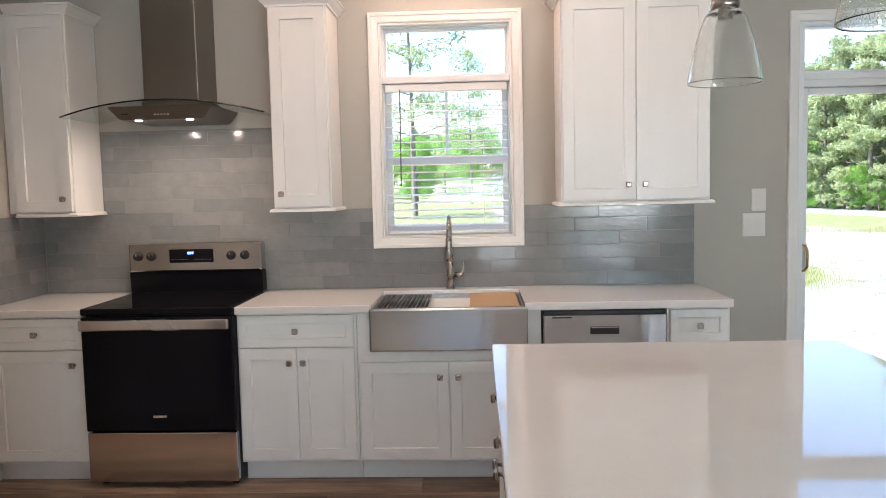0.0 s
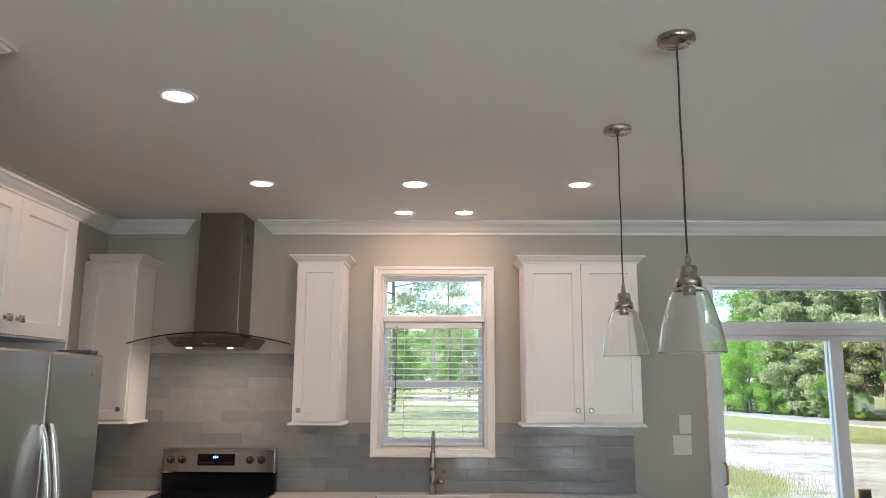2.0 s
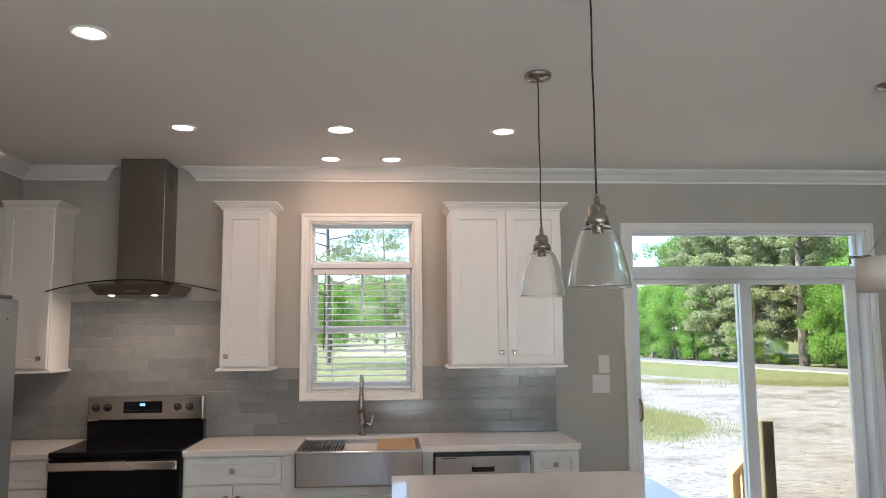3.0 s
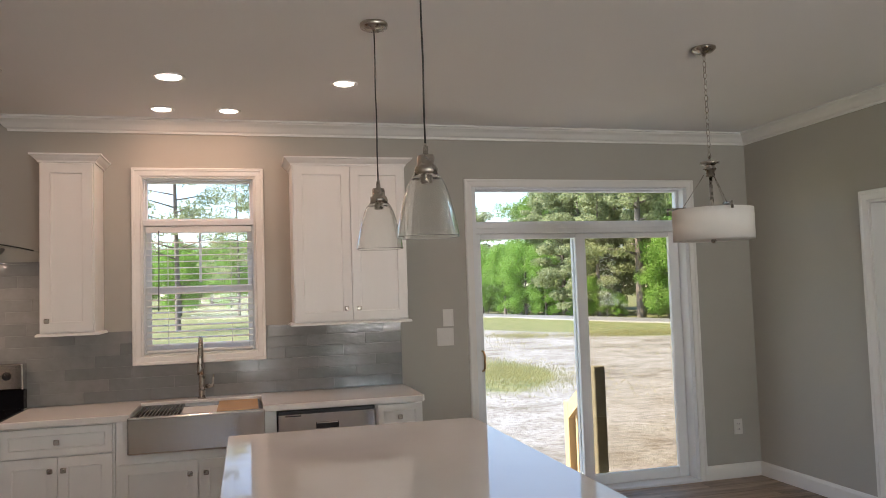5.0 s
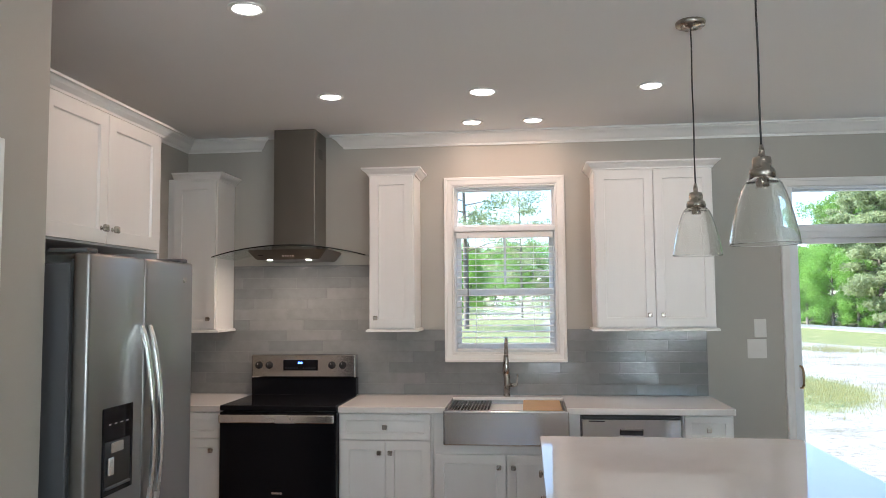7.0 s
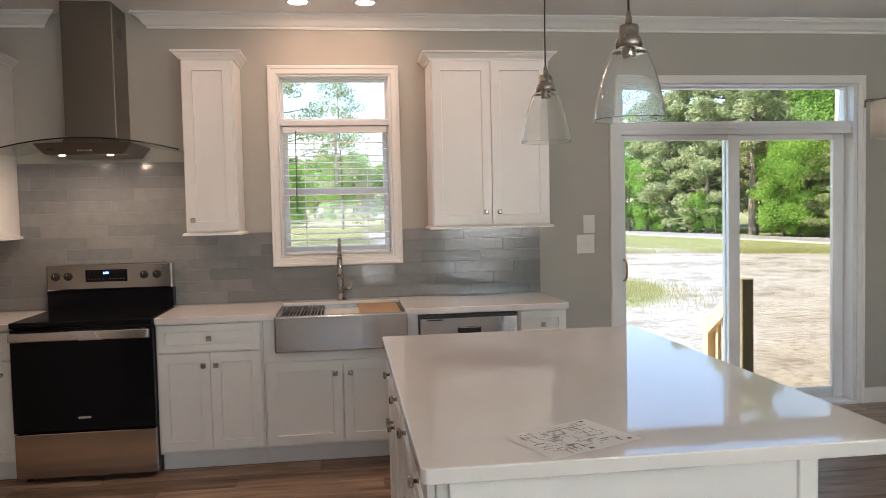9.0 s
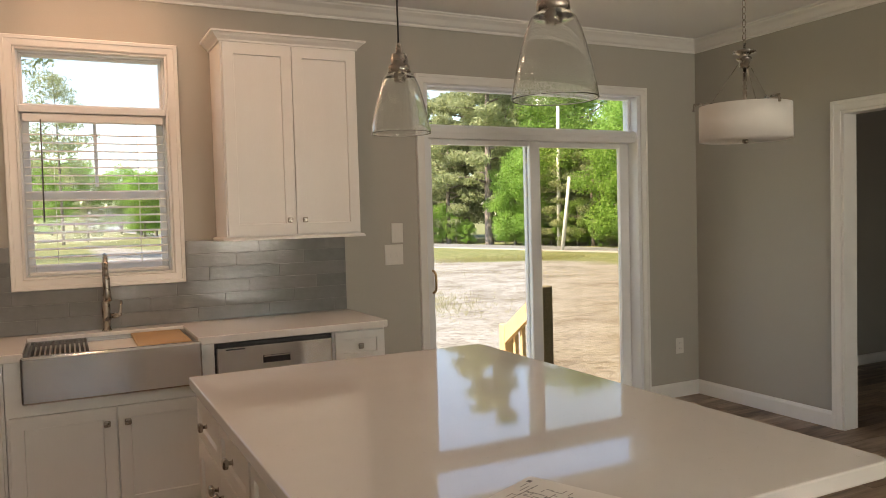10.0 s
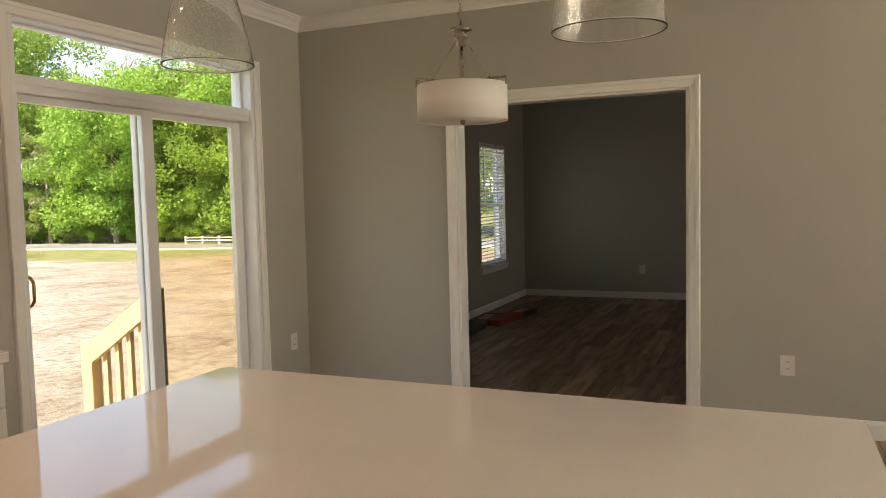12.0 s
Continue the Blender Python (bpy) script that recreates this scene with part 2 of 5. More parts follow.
def insect_screen():
    """Fine tan mesh that lets most of the light through."""
    m, nt, b = nodes_of("insect_screen_mesh")
    b.inputs["Base Color"].default_value, b.inputs["Roughness"].default_value = (0.10, 0.085, 0.06, 1), 0.7
    tr = nt.nodes.new("ShaderNodeBsdfTransparent")
    tr.inputs["Color"].default_value = (0.97, 0.93, 0.86, 1)
    mx = nt.nodes.new("ShaderNodeMixShader")
    mx.inputs[0].default_value = 0.96
    link(nt, b.outputs[0], mx.inputs[1])
    link(nt, tr.outputs[0], mx.inputs[2])
    link(nt, mx.outputs[0], nt.nodes["Material Output"].inputs["Surface"])
    return m


def earth():
    """Pale raked sand by the house, straw and grass in patches, mown grass farther out."""
    m, nt, b = nodes_of("yard_soil_and_grass")
    vec = coords(nt, (1, 1, 1), True)
    sand = ramp(nt, noise_tex(nt, vec, 0.9, 10, 0.72), [(0.36, (0.15, 0.13, 0.10)), (0.47, (0.26, 0.245, 0.22)), (0.60, (0.335, 0.327, 0.312))])
    speck = ramp(nt, noise_tex(nt, vec, 8.0, 8, 0.75), [(0.36, (0.45, 0.41, 0.35)), (0.52, (1, 1, 1))])
    sx = nt.nodes.new("ShaderNodeSeparateXYZ")
    link(nt, vec, sx.inputs[0])
    lean = nt.nodes.new("ShaderNodeMath")
    lean.operation = "MULTIPLY_ADD"
    lean.inputs[1].default_value = -0.95
    link(nt, sx.outputs["Y"], lean.inputs[0])
    link(nt, sx.outputs["X"], lean.inputs[2])
    tone = nt.nodes.new("ShaderNodeMapRange")
    tone.inputs["From Min"].default_value, tone.inputs["From Max"].default_value = 0.0, 10.0
    link(nt, lean.outputs[0], tone.inputs["Value"])
    straw = ramp(nt, noise_tex(nt, vec, 1.1, 10, 0.74), [(0.36, (0.135, 0.083, 0.041)), (0.48, (0.23, 0.172, 0.10)), (0.62, (0.30, 0.25, 0.165))])
    sand = mixc(nt, 1.0, mixc(nt, tone.outputs[0], sand, straw), speck, "MULTIPLY")
    grass = ramp(nt, noise_tex(nt, vec, 1.6, 6, 0.7), [(0.3, (0.075, 0.10, 0.03)), (0.52, (0.15, 0.16, 0.055)), (0.7, (0.24, 0.215, 0.11))])
    sep = nt.nodes.new("ShaderNodeSeparateXYZ")
    link(nt, vec, sep.inputs[0])
    # how far into the meadow: rises away from the house and towards the open lawn
    def math2(op, a, c):
        n = nt.nodes.new("ShaderNodeMath")
        n.operation = op
        for s, v in zip(n.inputs, (a, c)):
            if isinstance(v, (int, float)):
                s.default_value = v
            else:
                link(nt, v, s)
        return n.outputs[0]
    far = math2("MULTIPLY", math2("SUBTRACT", math2("ADD", sep.outputs["X"], math2("MULTIPLY", sep.outputs["Y"], 0.505)), 25.8), 0.13)
    lawn = math2("MULTIPLY", math2("SUBTRACT", 5.5, sep.outputs["X"]), 0.35)
    # one thin grass patch on the sand
    px = math2("POWER", math2("ABSOLUTE", math2("MULTIPLY", math2("SUBTRACT", math2("SUBTRACT", sep.outputs["X"], math2("MULTIPLY", sep.outputs["Y"], 0.25)), 5.25), 0.75), 0), 2)
    py = math2("POWER", math2("ABSOLUTE", math2("MULTIPLY", math2("SUBTRACT", sep.outputs["Y"], 13.4), 0.30), 0), 2)
    patch = math2("SUBTRACT", 1.75, math2("SQRT", math2("ADD", px, py), 0))
    edge = math2("ADD", math2("MAXIMUM", math2("MAXIMUM", far, lawn), patch), math2("MULTIPLY", noise_tex(nt, vec, 0.22, 6, 0.6), 1.1))
    mask = ramp(nt, edge, [(0.0, (0, 0, 0)), (1.0, (1, 1, 1))])
    r = mask.node.color_ramp
    r.elements[0].position, r.elements[1].position = 0.0, 1.0
    scaled = math2("MULTIPLY", math2("SUBTRACT", edge, 1.18), 4.0)
    cl = nt.nodes.new("ShaderNodeClamp")
    link(nt, scaled, cl.inputs[0])
    link(nt, mixc(nt, cl.outputs[0], sand, grass), b.inputs["Base Color"])
    b.inputs["Roughness"].default_value = 0.95
    bump(nt, b, noise_tex(nt, vec, 6, 8, 0.7), 0.8, 0.08)
    return m


M["quartz"], M["tile"], M["plank"], M["pane"] = quartz(), tile_glaze(), plank(), clear_pane()
M["pendant_glass"] = seeded_glass("seeded_pendant_glass", 0.10, (0.97, 0.98, 0.97))
M["hood_glass"] = clear_pane("hood_canopy_glass", (0.92, 0.95, 0.94), 0.25)
M["glass_edge"] = surface("glass_edge", (0.012, 0.016, 0.015), 0.15, vary=0.1)
M["grout"] = surface("grout", (0.24, 0.24, 0.235), 0.85, vary=0.05, grain=200)
M["leaf_bright"] = leaf("spring_leaf", (0.185, 0.34, 0.06), (0.33, 0.53, 0.125))
M["leaf_deep"] = leaf("summer_leaf", (0.15, 0.265, 0.055), (0.29, 0.42, 0.10))
M["needle"] = leaf("pine_needle", (0.25, 0.295, 0.15), (0.42, 0.45, 0.25))
M["earth"] = earth()
M["screen"] = insect_screen()
M["brass"] = surface("antique_brass", (0.46, 0.31, 0.15), 0.32, 1.0, vary=0.1, scale=30)
M["dry_grass"] = leaf("dry_grass_blade", (0.36, 0.34, 0.14), (0.55, 0.48, 0.24))

# ---- building helpers ----


def box(bm, x0, x1, y0, y1, z0, z1, bevel=0.0, seg=1):
    """Adds a box, its edges eased by bevel."""
    vs = [bm.verts.new((x, y, z)) for z in (z0, z1) for y in (y0, y1) for x in (x0, x1)]
    fs = [bm.faces.new([vs[i] for i in q]) for q in ((0, 2, 3, 1), (4, 5, 7, 6), (0, 1, 5, 4), (2, 6, 7, 3), (0, 4, 6, 2), (1, 3, 7, 5))]
    if bevel:
        bmesh.ops.bevel(bm, geom=list({e for f in fs for e in f.edges}), offset=bevel, segments=seg, affect="EDGES", profile=0.5)
    return bm


def boxes(*rows, bevel=0.0, seg=1):
    bm = bmesh.new()
    for r in rows:
        box(bm, *r, bevel=bevel, seg=seg)
    return bm


def lathe(profile, steps=32, cx=0, cy=0, closed=False):
    """Turns (radius, z) pairs round the upright axis."""
    bm = bmesh.new()
    rings = [[bm.verts.new((cx + r * math.cos(2 * math.pi * k / steps), cy + r * math.sin(2 * math.pi * k / steps), z)) for k in range(steps)] for r, z in profile]
    pairs = list(zip(rings, rings[1:])) + ([(rings[-1], rings[0])] if closed else [])
    for a, b in pairs:
        for k in range(steps):
            bm.faces.new((a[k], a[(k + 1) % steps], b[(k + 1) % steps], b[k]))
    if not closed:
        bm.faces.new(rings[0][::-1])
        bm.faces.new(rings[-1])
    for f in bm.faces:
        f.smooth = True
    return bm


def tube(bm, pts, radius, steps=10):
    """A round bar along pts; radius may be one number or one a point."""
    pts = [Vector(p) for p in pts]
    rad = radius if isinstance(radius, (list, tuple)) else [radius] * len(pts)
    rings, side = [], None
    for i, p in enumerate(pts):
        d = (pts[min(i + 1, len(pts) - 1)] - pts[max(i - 1, 0)]).normalized()
        if side is None:
            side = d.orthogonal().normalized()
        side = (side - d * side.dot(d)).normalized()
        up = d.cross(side)
        rings.append([bm.verts.new(p + rad[i] * (math.cos(2 * math.pi * k / steps) * side + math.sin(2 * math.pi * k / steps) * up)) for k in range(steps)])
    for a, b in zip(rings, rings[1:]):
        for k in range(steps):
            bm.faces.new((a[k], a[(k + 1) % steps], b[(k + 1) % steps], b[k])).smooth = True
    bm.faces.new(rings[0][::-1])
    bm.faces.new(rings[-1])
    return bm


def prism(bm, outline, z0, z1, bevel=0.0):
    """A flat outline of (x, y) raised from z0 to z1."""
    lo = [bm.verts.new((x, y, z0)) for x, y in outline]
    hi = [bm.verts.new((x, y, z1)) for x, y in outline]
    n = len(outline)
    fs = [bm.faces.new(lo[::-1]), bm.faces.new(hi)] + [bm.faces.new((lo[k], lo[(k + 1) % n], hi[(k + 1) % n], hi[k])) for k in range(n)]
    bmesh.ops.recalc_face_normals(bm, faces=fs)
    if bevel:
        bmesh.ops.bevel(bm, geom=list({e for f in fs for e in f.edges}), offset=bevel, segments=2, affect="EDGES", profile=0.5)
    return bm


def run(bm, profile, p0, p1, inward, m0=0.0, m1=0.0):
    """A moulding of (out, z) points from p0 to p1 on a wall that faces inward; m0, m1: mitre at each end (1 inner corner, -1 outer)."""
    p0, p1, inward = Vector((*p0, 0)), Vector((*p1, 0)), Vector((*inward, 0))
    d = (p1 - p0).normalized()
    a = [bm.verts.new(p0 + inward * o + d * o * m0 + Vector((0, 0, z))) for o, z in profile]
    b = [bm.verts.new(p1 + inward * o - d * o * m1 + Vector((0, 0, z))) for o, z in profile]
    n = len(profile)
    fs = [bm.faces.new((a[k], a[(k + 1) % n], b[(k + 1) % n], b[k])) for k in range(n)] + [bm.faces.new(a[::-1]), bm.faces.new(b)]
    bmesh.ops.recalc_face_normals(bm, faces=fs)
    return bm


def mesh_ob(name, bm, material):
    me = bpy.data.meshes.new(name)
    bmesh.ops.recalc_face_normals(bm, faces=bm.faces[:])
    bm.to_mesh(me)
    bm.free()
    me.materials.append(material)
    return new(name, me)


def structure(name, bm, material, label="", category=""):
    return tagged(mesh_ob(name, bm, material), label, category, kind="structure")


def thing(name, m, label, category, group=""):
    ob = new(name)
    ob.empty_display_size = 0.1
    ob.matrix_basis = m
    return tagged(ob, label, category, group)


def part(name, bm, material, parent, label=""):
    ob = mesh_ob(name, bm, material)
    ob.parent = parent
    return tagged(ob, label)


def at_world(bm, m):
    """Moves a mesh built in world places into the frame of the thing that stands at m."""
    bmesh.ops.transform(bm, matrix=m.inverted(), verts=bm.verts)
    return bm


def wall_sheet(u0, u1, z0, z1, holes, t0, t1, along):
    """A wall with holes (u0, u1, z0, z1); thickness from t0 to t1; along 'x' or 'y'."""
    us = sorted({u0, u1, *[h[0] for h in holes], *[h[1] for h in holes]})
    zs = sorted({z0, z1, *[h[2] for h in holes], *[h[3] for h in holes]})
    bm, seen = bmesh.new(), {}

    def v(i, j, t):
        key = (i, j, t)
        if key not in seen:
            seen[key] = bm.verts.new((us[i], t, zs[j]) if along == "x" else (t, us[i], zs[j]))
        return seen[key]

    def solid(i, j):
        if not (0 <= i < len(us) - 1 and 0 <= j < len(zs) - 1):
            return False
        uc, zc = (us[i] + us[i + 1]) / 2, (zs[j] + zs[j + 1]) / 2
        return not any(h[0] < uc < h[1] and h[2] < zc < h[3] for h in holes)
    for i in range(len(us) - 1):
        for j in range(len(zs) - 1):
            if not solid(i, j):
                continue
            for t in (t0, t1):
                bm.faces.new((v(i, j, t), v(i + 1, j, t), v(i + 1, j + 1, t), v(i, j + 1, t)))
            for (di, dj), (a, b) in {(-1, 0): ((i, j), (i, j + 1)), (1, 0): ((i + 1, j), (i + 1, j + 1)), (0, -1): ((i, j), (i + 1, j)), (0, 1): ((i, j + 1), (i + 1, j + 1))}.items():
                if not solid(i + di, j + dj):
                    bm.faces.new((v(*a, t0), v(*b, t0), v(*b, t1), v(*a, t1)))
    return bm


# ---- the house: plan ----
LW, RW, JOG, JOGY, REAR, FARX = -0.55, 6.147, 0.337, -2.985, -9.0, 11.75
WIN = (1.442, 2.190, 1.20, 2.408)
DOOR = (3.762, 5.580, -0.02, 2.345)
FWIN = (9.95, 10.90, 0.55, 2.10)
OPEN = (-2.79, -1.255, -0.03, 2.080)
WT = 0.165

structure("wall_north", wall_sheet(LW - 0.12, FARX + 0.12, -0.6, 3.0, [WIN, DOOR, FWIN], 0.0, WT, "x"), M["wall"], "greige painted outside wall with window and glass door", "wall")
structure("wall_east", wall_sheet(REAR, 0.0, -0.6, 3.0, [OPEN], RW, RW + 0.12, "y"), M["wall"], "greige painted wall with a cased opening", "wall")
structure("wall_west", wall_sheet(JOGY - 0.0, 0.0, -0.6, 3.0, [], LW - 0.12, LW, "y"), M["wall"], "greige painted kitchen side wall", "wall")
structure("wall_jog", boxes((LW - 0.12, JOG, JOGY - 0.12, JOGY, -0.6, 3.0)), M["wall"], "greige painted wall end beside the refrigerator", "wall")
structure("wall_pantry", wall_sheet(REAR, JOGY - 0.12, -0.6, 3.0, [(-4.10, -3.285, -0.03, 2.035)], JOG - 0.12, JOG, "y"), M["wall"], "greige painted wall with a pantry door", "wall")
structure("wall_south", wall_sheet(JOG - 0.12, FARX + 0.12, -0.6, 3.0, [(1.1, 2.7, 0.6, 2.3), (3.6, 5.2, 0.6, 2.3), (8.2, 9.8, 0.6, 2.3)], REAR - WT, REAR, "x"), M["wall"], "greige painted rear wall with windows", "wall")
structure("wall_dining_east", boxes((FARX, FARX + 0.12, REAR, 0.0, -0.6, 3.0)), M["wall"], "greige painted wall of the empty next room", "wall")
structure("ceiling", boxes((LW - 0.12, FARX + 0.12, REAR - WT, WT, CEIL, 3.02)), M["ceiling"], "flat white painted ceiling", "ceiling")
structure("roof", boxes((LW - 0.3, FARX + 0.3, REAR - 0.4, 0.22, 3.03, 3.15)), M["asphalt"], "dark shingled roof edge", "roof")
structure("subfloor", boxes((LW - 0.12, FARX + 0.12, REAR - WT, WT - 0.002, -0.2, -0.012)), M["black"], "dark floor base under the planks", "floor")

# mouldings
CROWN = [(0.0, CEIL - 0.092), (0.012, CEIL - 0.092), (0.014, CEIL - 0.078), (0.030, CEIL - 0.069), (0.052, CEIL - 0.041), (0.078, CEIL - 0.024), (0.082, CEIL - 0.014), (0.095, CEIL - 0.012), (0.095, CEIL - 0.001), (0.0, CEIL - 0.001)]
bm = bmesh.new()
run(bm, CROWN, (0.655, 0.0), (RW, 0.0), (0, -1), -1, 1)
run(bm, CROWN, (RW, 0.0), (RW, REAR), (-1, 0), 1, 1)
structure("trim_crown_east", bm, M["trim"], "white stepped crown moulding under the ceiling", "moulding")
bm = bmesh.new()
run(bm, CROWN, (LW, 0.0), (0.015, 0.0), (0, -1), 1, -1)
run(bm, CROWN, (LW, JOGY), (LW, 0.0), (1, 0), 0, 1)
structure("trim_crown_west", bm, M["trim"], "white crown moulding stopping short of the hood", "moulding")
bm = bmesh.new()
run(bm, CROWN, (JOG, REAR), (JOG, JOGY), (1, 0), 1, -1)
run(bm, CROWN, (JOG, JOGY), (LW, JOGY), (0, 1), -1, 1)
structure("trim_crown_pantry", bm, M["trim"], "white crown moulding wrapping the wall end", "moulding")
BASE = [(0.0, 0.0), (0.015, 0.0), (0.015, 0.088), (0.011, 0.100), (0.006, 0.109), (0.0, 0.111)]
bm = bmesh.new()
run(bm, BASE, (5.638, 0.0), (RW, 0.0), (0, -1), 0, 1)
run(bm, BASE, (RW, 0.0), (RW, -1.188), (-1, 0), 1, 0)
run(bm, BASE, (RW, -2.857), (RW, REAR), (-1, 0), 0, 1)
run(bm, BASE, (3.25, 0.0), (3.704, 0.0), (0, -1), 0, 0)
structure("baseboard", bm, M["trim"], "white baseboard along the greige walls", "baseboard")
bm = bmesh.new()
LOW_BASE = [(o, z * 0.8) for o, z in BASE]
run(bm, LOW_BASE, (RW + 0.12, 0.0), (FARX, 0.0), (0, -1), 1, 1)
run(bm, LOW_BASE, (FARX, 0.0), (FARX, REAR), (-1, 0), 1, 1)
run(bm, BASE, (RW + 0.12, -1.188), (RW + 0.12, 0.0), (1, 0), 0, 1)
run(bm, BASE, (RW + 0.12, REAR), (RW + 0.12, -2.857), (1, 0), 1, 0)
structure("baseboard_dining", bm, M["trim"], "white baseboard round the empty next room", "baseboard")


def frame_trim(bm, u0, u1, z0, z1, w, wall, out, along, sill=True):
    """Mitred casing of width w round a hole: a flat board with a raised outer band."""
    def P(u, t, z):
        return (u, wall + out * t, z) if along == "x" else (wall + out * t, u, z)
    prof = [(0.0, 0.0), (0.0, 0.010), (0.006, 0.013), (w * 0.62, 0.016), (w * 0.66, 0.021), (w - 0.004, 0.023), (w, 0.019), (w, 0.0)]
    corners = [(u0, z0, -1, -1), (u0, z1, -1, 1), (u1, z1, 1, 1), (u1, z0, 1, -1)]
    sides = [(0, 1), (1, 2), (2, 3)] + ([(3, 0)] if sill else [])
    for a, b in sides:
        rings = []
        for k in (a, b):
            u, z, su, sz = corners[k]
            if not sill and sz == -1:
                rings.append([bm.verts.new(P(u + su * o, t, z)) for o, t in prof])
            else:
                rings.append([bm.verts.new(P(u + su * o, t, z + sz * o)) for o, t in prof])
        n = len(prof)
        for k in range(n):
            bm.faces.new((rings[0][k], rings[0][(k + 1) % n], rings[1][(k + 1) % n], rings[1][k]))
        bm.faces.new(rings[0][::-1])
        bm.faces.new(rings[1])
    return bm


def ring_boxes(u0, u1, z0, z1, w, t0, t1, along="x", bevel=0.003, wb=None, wt=None):
    """Four butted members round a rectangle, w wide, from t0 to t1 in depth."""
    wb, wt = wb or w, wt or w
    rows = [(u0, u0 + w, z0, z1), (u1 - w, u1, z0, z1), (u0 + w, u1 - w, z0, z0 + wb), (u0 + w, u1 - w, z1 - wt, z1)]
    bm = bmesh.new()
    for a, b, c, d in rows:
        box(bm, *((a, b, t0, t1) if along == "x" else (t0, t1, a, b)), c, d, bevel=bevel)
    return bm


def window_unit(name, hole, label, top_light):
    u0, u1, z0, z1 = hole
    w = tagged(thing(name, pose((u0 + u1) / 2, 0.08, z0), label, "window"), kind="structure")
    m = w.matrix_basis.copy()
    part("window_frame", at_world(ring_boxes(u0 + 0.002, u1 - 0.002, z0 + 0.002, z1 - 0.002, 0.022, 0.045, 0.13), m), M["vinyl"], w)
    part("jamb_liner", at_world(ring_boxes(u0 + 0.001, u1 - 0.001, z0 + 0.001, z1 - 0.001, 0.012, -0.004, 0.044, bevel=0.001), m), M["trim"], w)
    a, b, c, d = u0 + 0.024, u1 - 0.024, z0 + 0.030, z1 - 0.024
    if top_light:
        part("transom_bar", at_world(boxes((u0 + 0.014, u1 - 0.014, 0.0, 0.128, 2.072, 2.110), bevel=0.004), m), M["vinyl"], w)
        part("transom_sash", at_world(ring_boxes(a, b, 2.111, d, 0.014, 0.06, 0.10), m), M["vinyl"], w)
        pane = part("pane", at_world(boxes((a + 0.012, b - 0.012, 0.080, 0.084, 2.122, d - 0.012)), m), M["pane"], w)
        pane.visible_shadow = False
        d = 2.071
    mid = (c + d) / 2 - 0.012
    for s0, s1, y in ((c, mid + 0.018, 0.064), (mid - 0.018, d, 0.092)):
        sash = part("sash", at_world(ring_boxes(a, b, s0, s1, 0.034, y, y + 0.026), m), M["vinyl"], w)
        pane = part("pane", at_world(boxes((a + 0.03, b - 0.03, y + 0.011, y + 0.015, s0 + 0.03, s1 - 0.03)), m), M["pane"], sash)
        pane.visible_shadow = False
    part("muntin", at_world(boxes(((u0 + u1) / 2 - 0.009, (u0 + u1) / 2 + 0.009, 0.100, 0.106, mid + 0.05, d - 0.034)), m), M["vinyl"], w)
    return w


win_k = window_unit("window_1", WIN, "white vinyl sash window with a transom light above", True)
part("casing", at_world(frame_trim(bmesh.new(), *WIN, 0.056, 0.0, -1, "x"), win_k.matrix_basis.copy()), M["trim"], win_k)
win_d = window_unit("window_2", FWIN, "white vinyl sash window in the next room", False)
part("window_sill", at_world(boxes((FWIN[0] - 0.03, FWIN[1] + 0.03, -0.03, 0.0, FWIN[2] - 0.02, FWIN[2]), (FWIN[0] - 0.02, FWIN[1] + 0.02, -0.014, 0.0, FWIN[2] - 0.075, FWIN[2] - 0.021), bevel=0.003), win_d.matrix_basis.copy()), M["trim"], win_d)


def blind(name, u0, u1, z0, z1, y, label, tilt=8):
    """Open horizontal blind: headrail, slats, bottom rail, cords and a wand."""
    base = pose((u0 + u1) / 2, y, z0)
    b = thing(name, base, label, "blind")
    half = (u1 - u0) / 2
    part("headrail", boxes((-half, half, -0.022, 0.022, z1 - z0 - 0.042, z1 - z0), bevel=0.003), M["slat"], b)
    part("bottom_rail", boxes((-half, half, -0.022, 0.022, 0.004, 0.022), bevel=0.004), M["slat"], b)
    count = int((z1 - z0 - 0.08) / 0.043)
    slat = None
    for k in range(count):
        z = 0.055 + k * 0.043
        if slat is None:
            bm = bmesh.new()
            prof = [(-0.024, -0.0015), (-0.012, 0.001), (0.0, 0.002), (0.012, 0.001), (0.024, -0.0015)]
            lo = [[bm.verts.new((s * half, yy, zz)) for yy, zz in prof] + [bm.verts.new((s * half, yy, zz + 0.0028)) for yy, zz in prof[::-1]] for s in (-1, 1)]
            n = len(lo[0])
            for q in range(n):
                bm.faces.new((lo[0][q], lo[0][(q + 1) % n], lo[1][(q + 1) % n], lo[1][q]))
            bm.faces.new(lo[0][::-1])
            bm.faces.new(lo[1])
            slat = part("slat", bm, M["slat"], b)
            slat_mesh, first = slat.data, slat
        else:
            first = new("slat", slat_mesh)
            first.parent = b
        first.matrix_basis = pose(0, 0, z, tilt)
    for s in (-0.6, 0.6):
        part("cord", boxes((s * half - 0.001, s * half + 0.001, -0.026, -0.024, 0.02, z1 - z0 - 0.04), (s * half - 0.001, s * half + 0.001, 0.024, 0.026, 0.02, z1 - z0 - 0.04)), M["slat"], b)
    part("wand", tube(bmesh.new(), [(-half + 0.085, -0.03, z1 - z0 - 0.03), (-half + 0.083, -0.032, z1 - z0 - 0.30), (-half + 0.08, -0.032, z1 - z0 - 0.57)], 0.004, 6), M["case_grey"], b, "thin grey tilt wand")
    return b


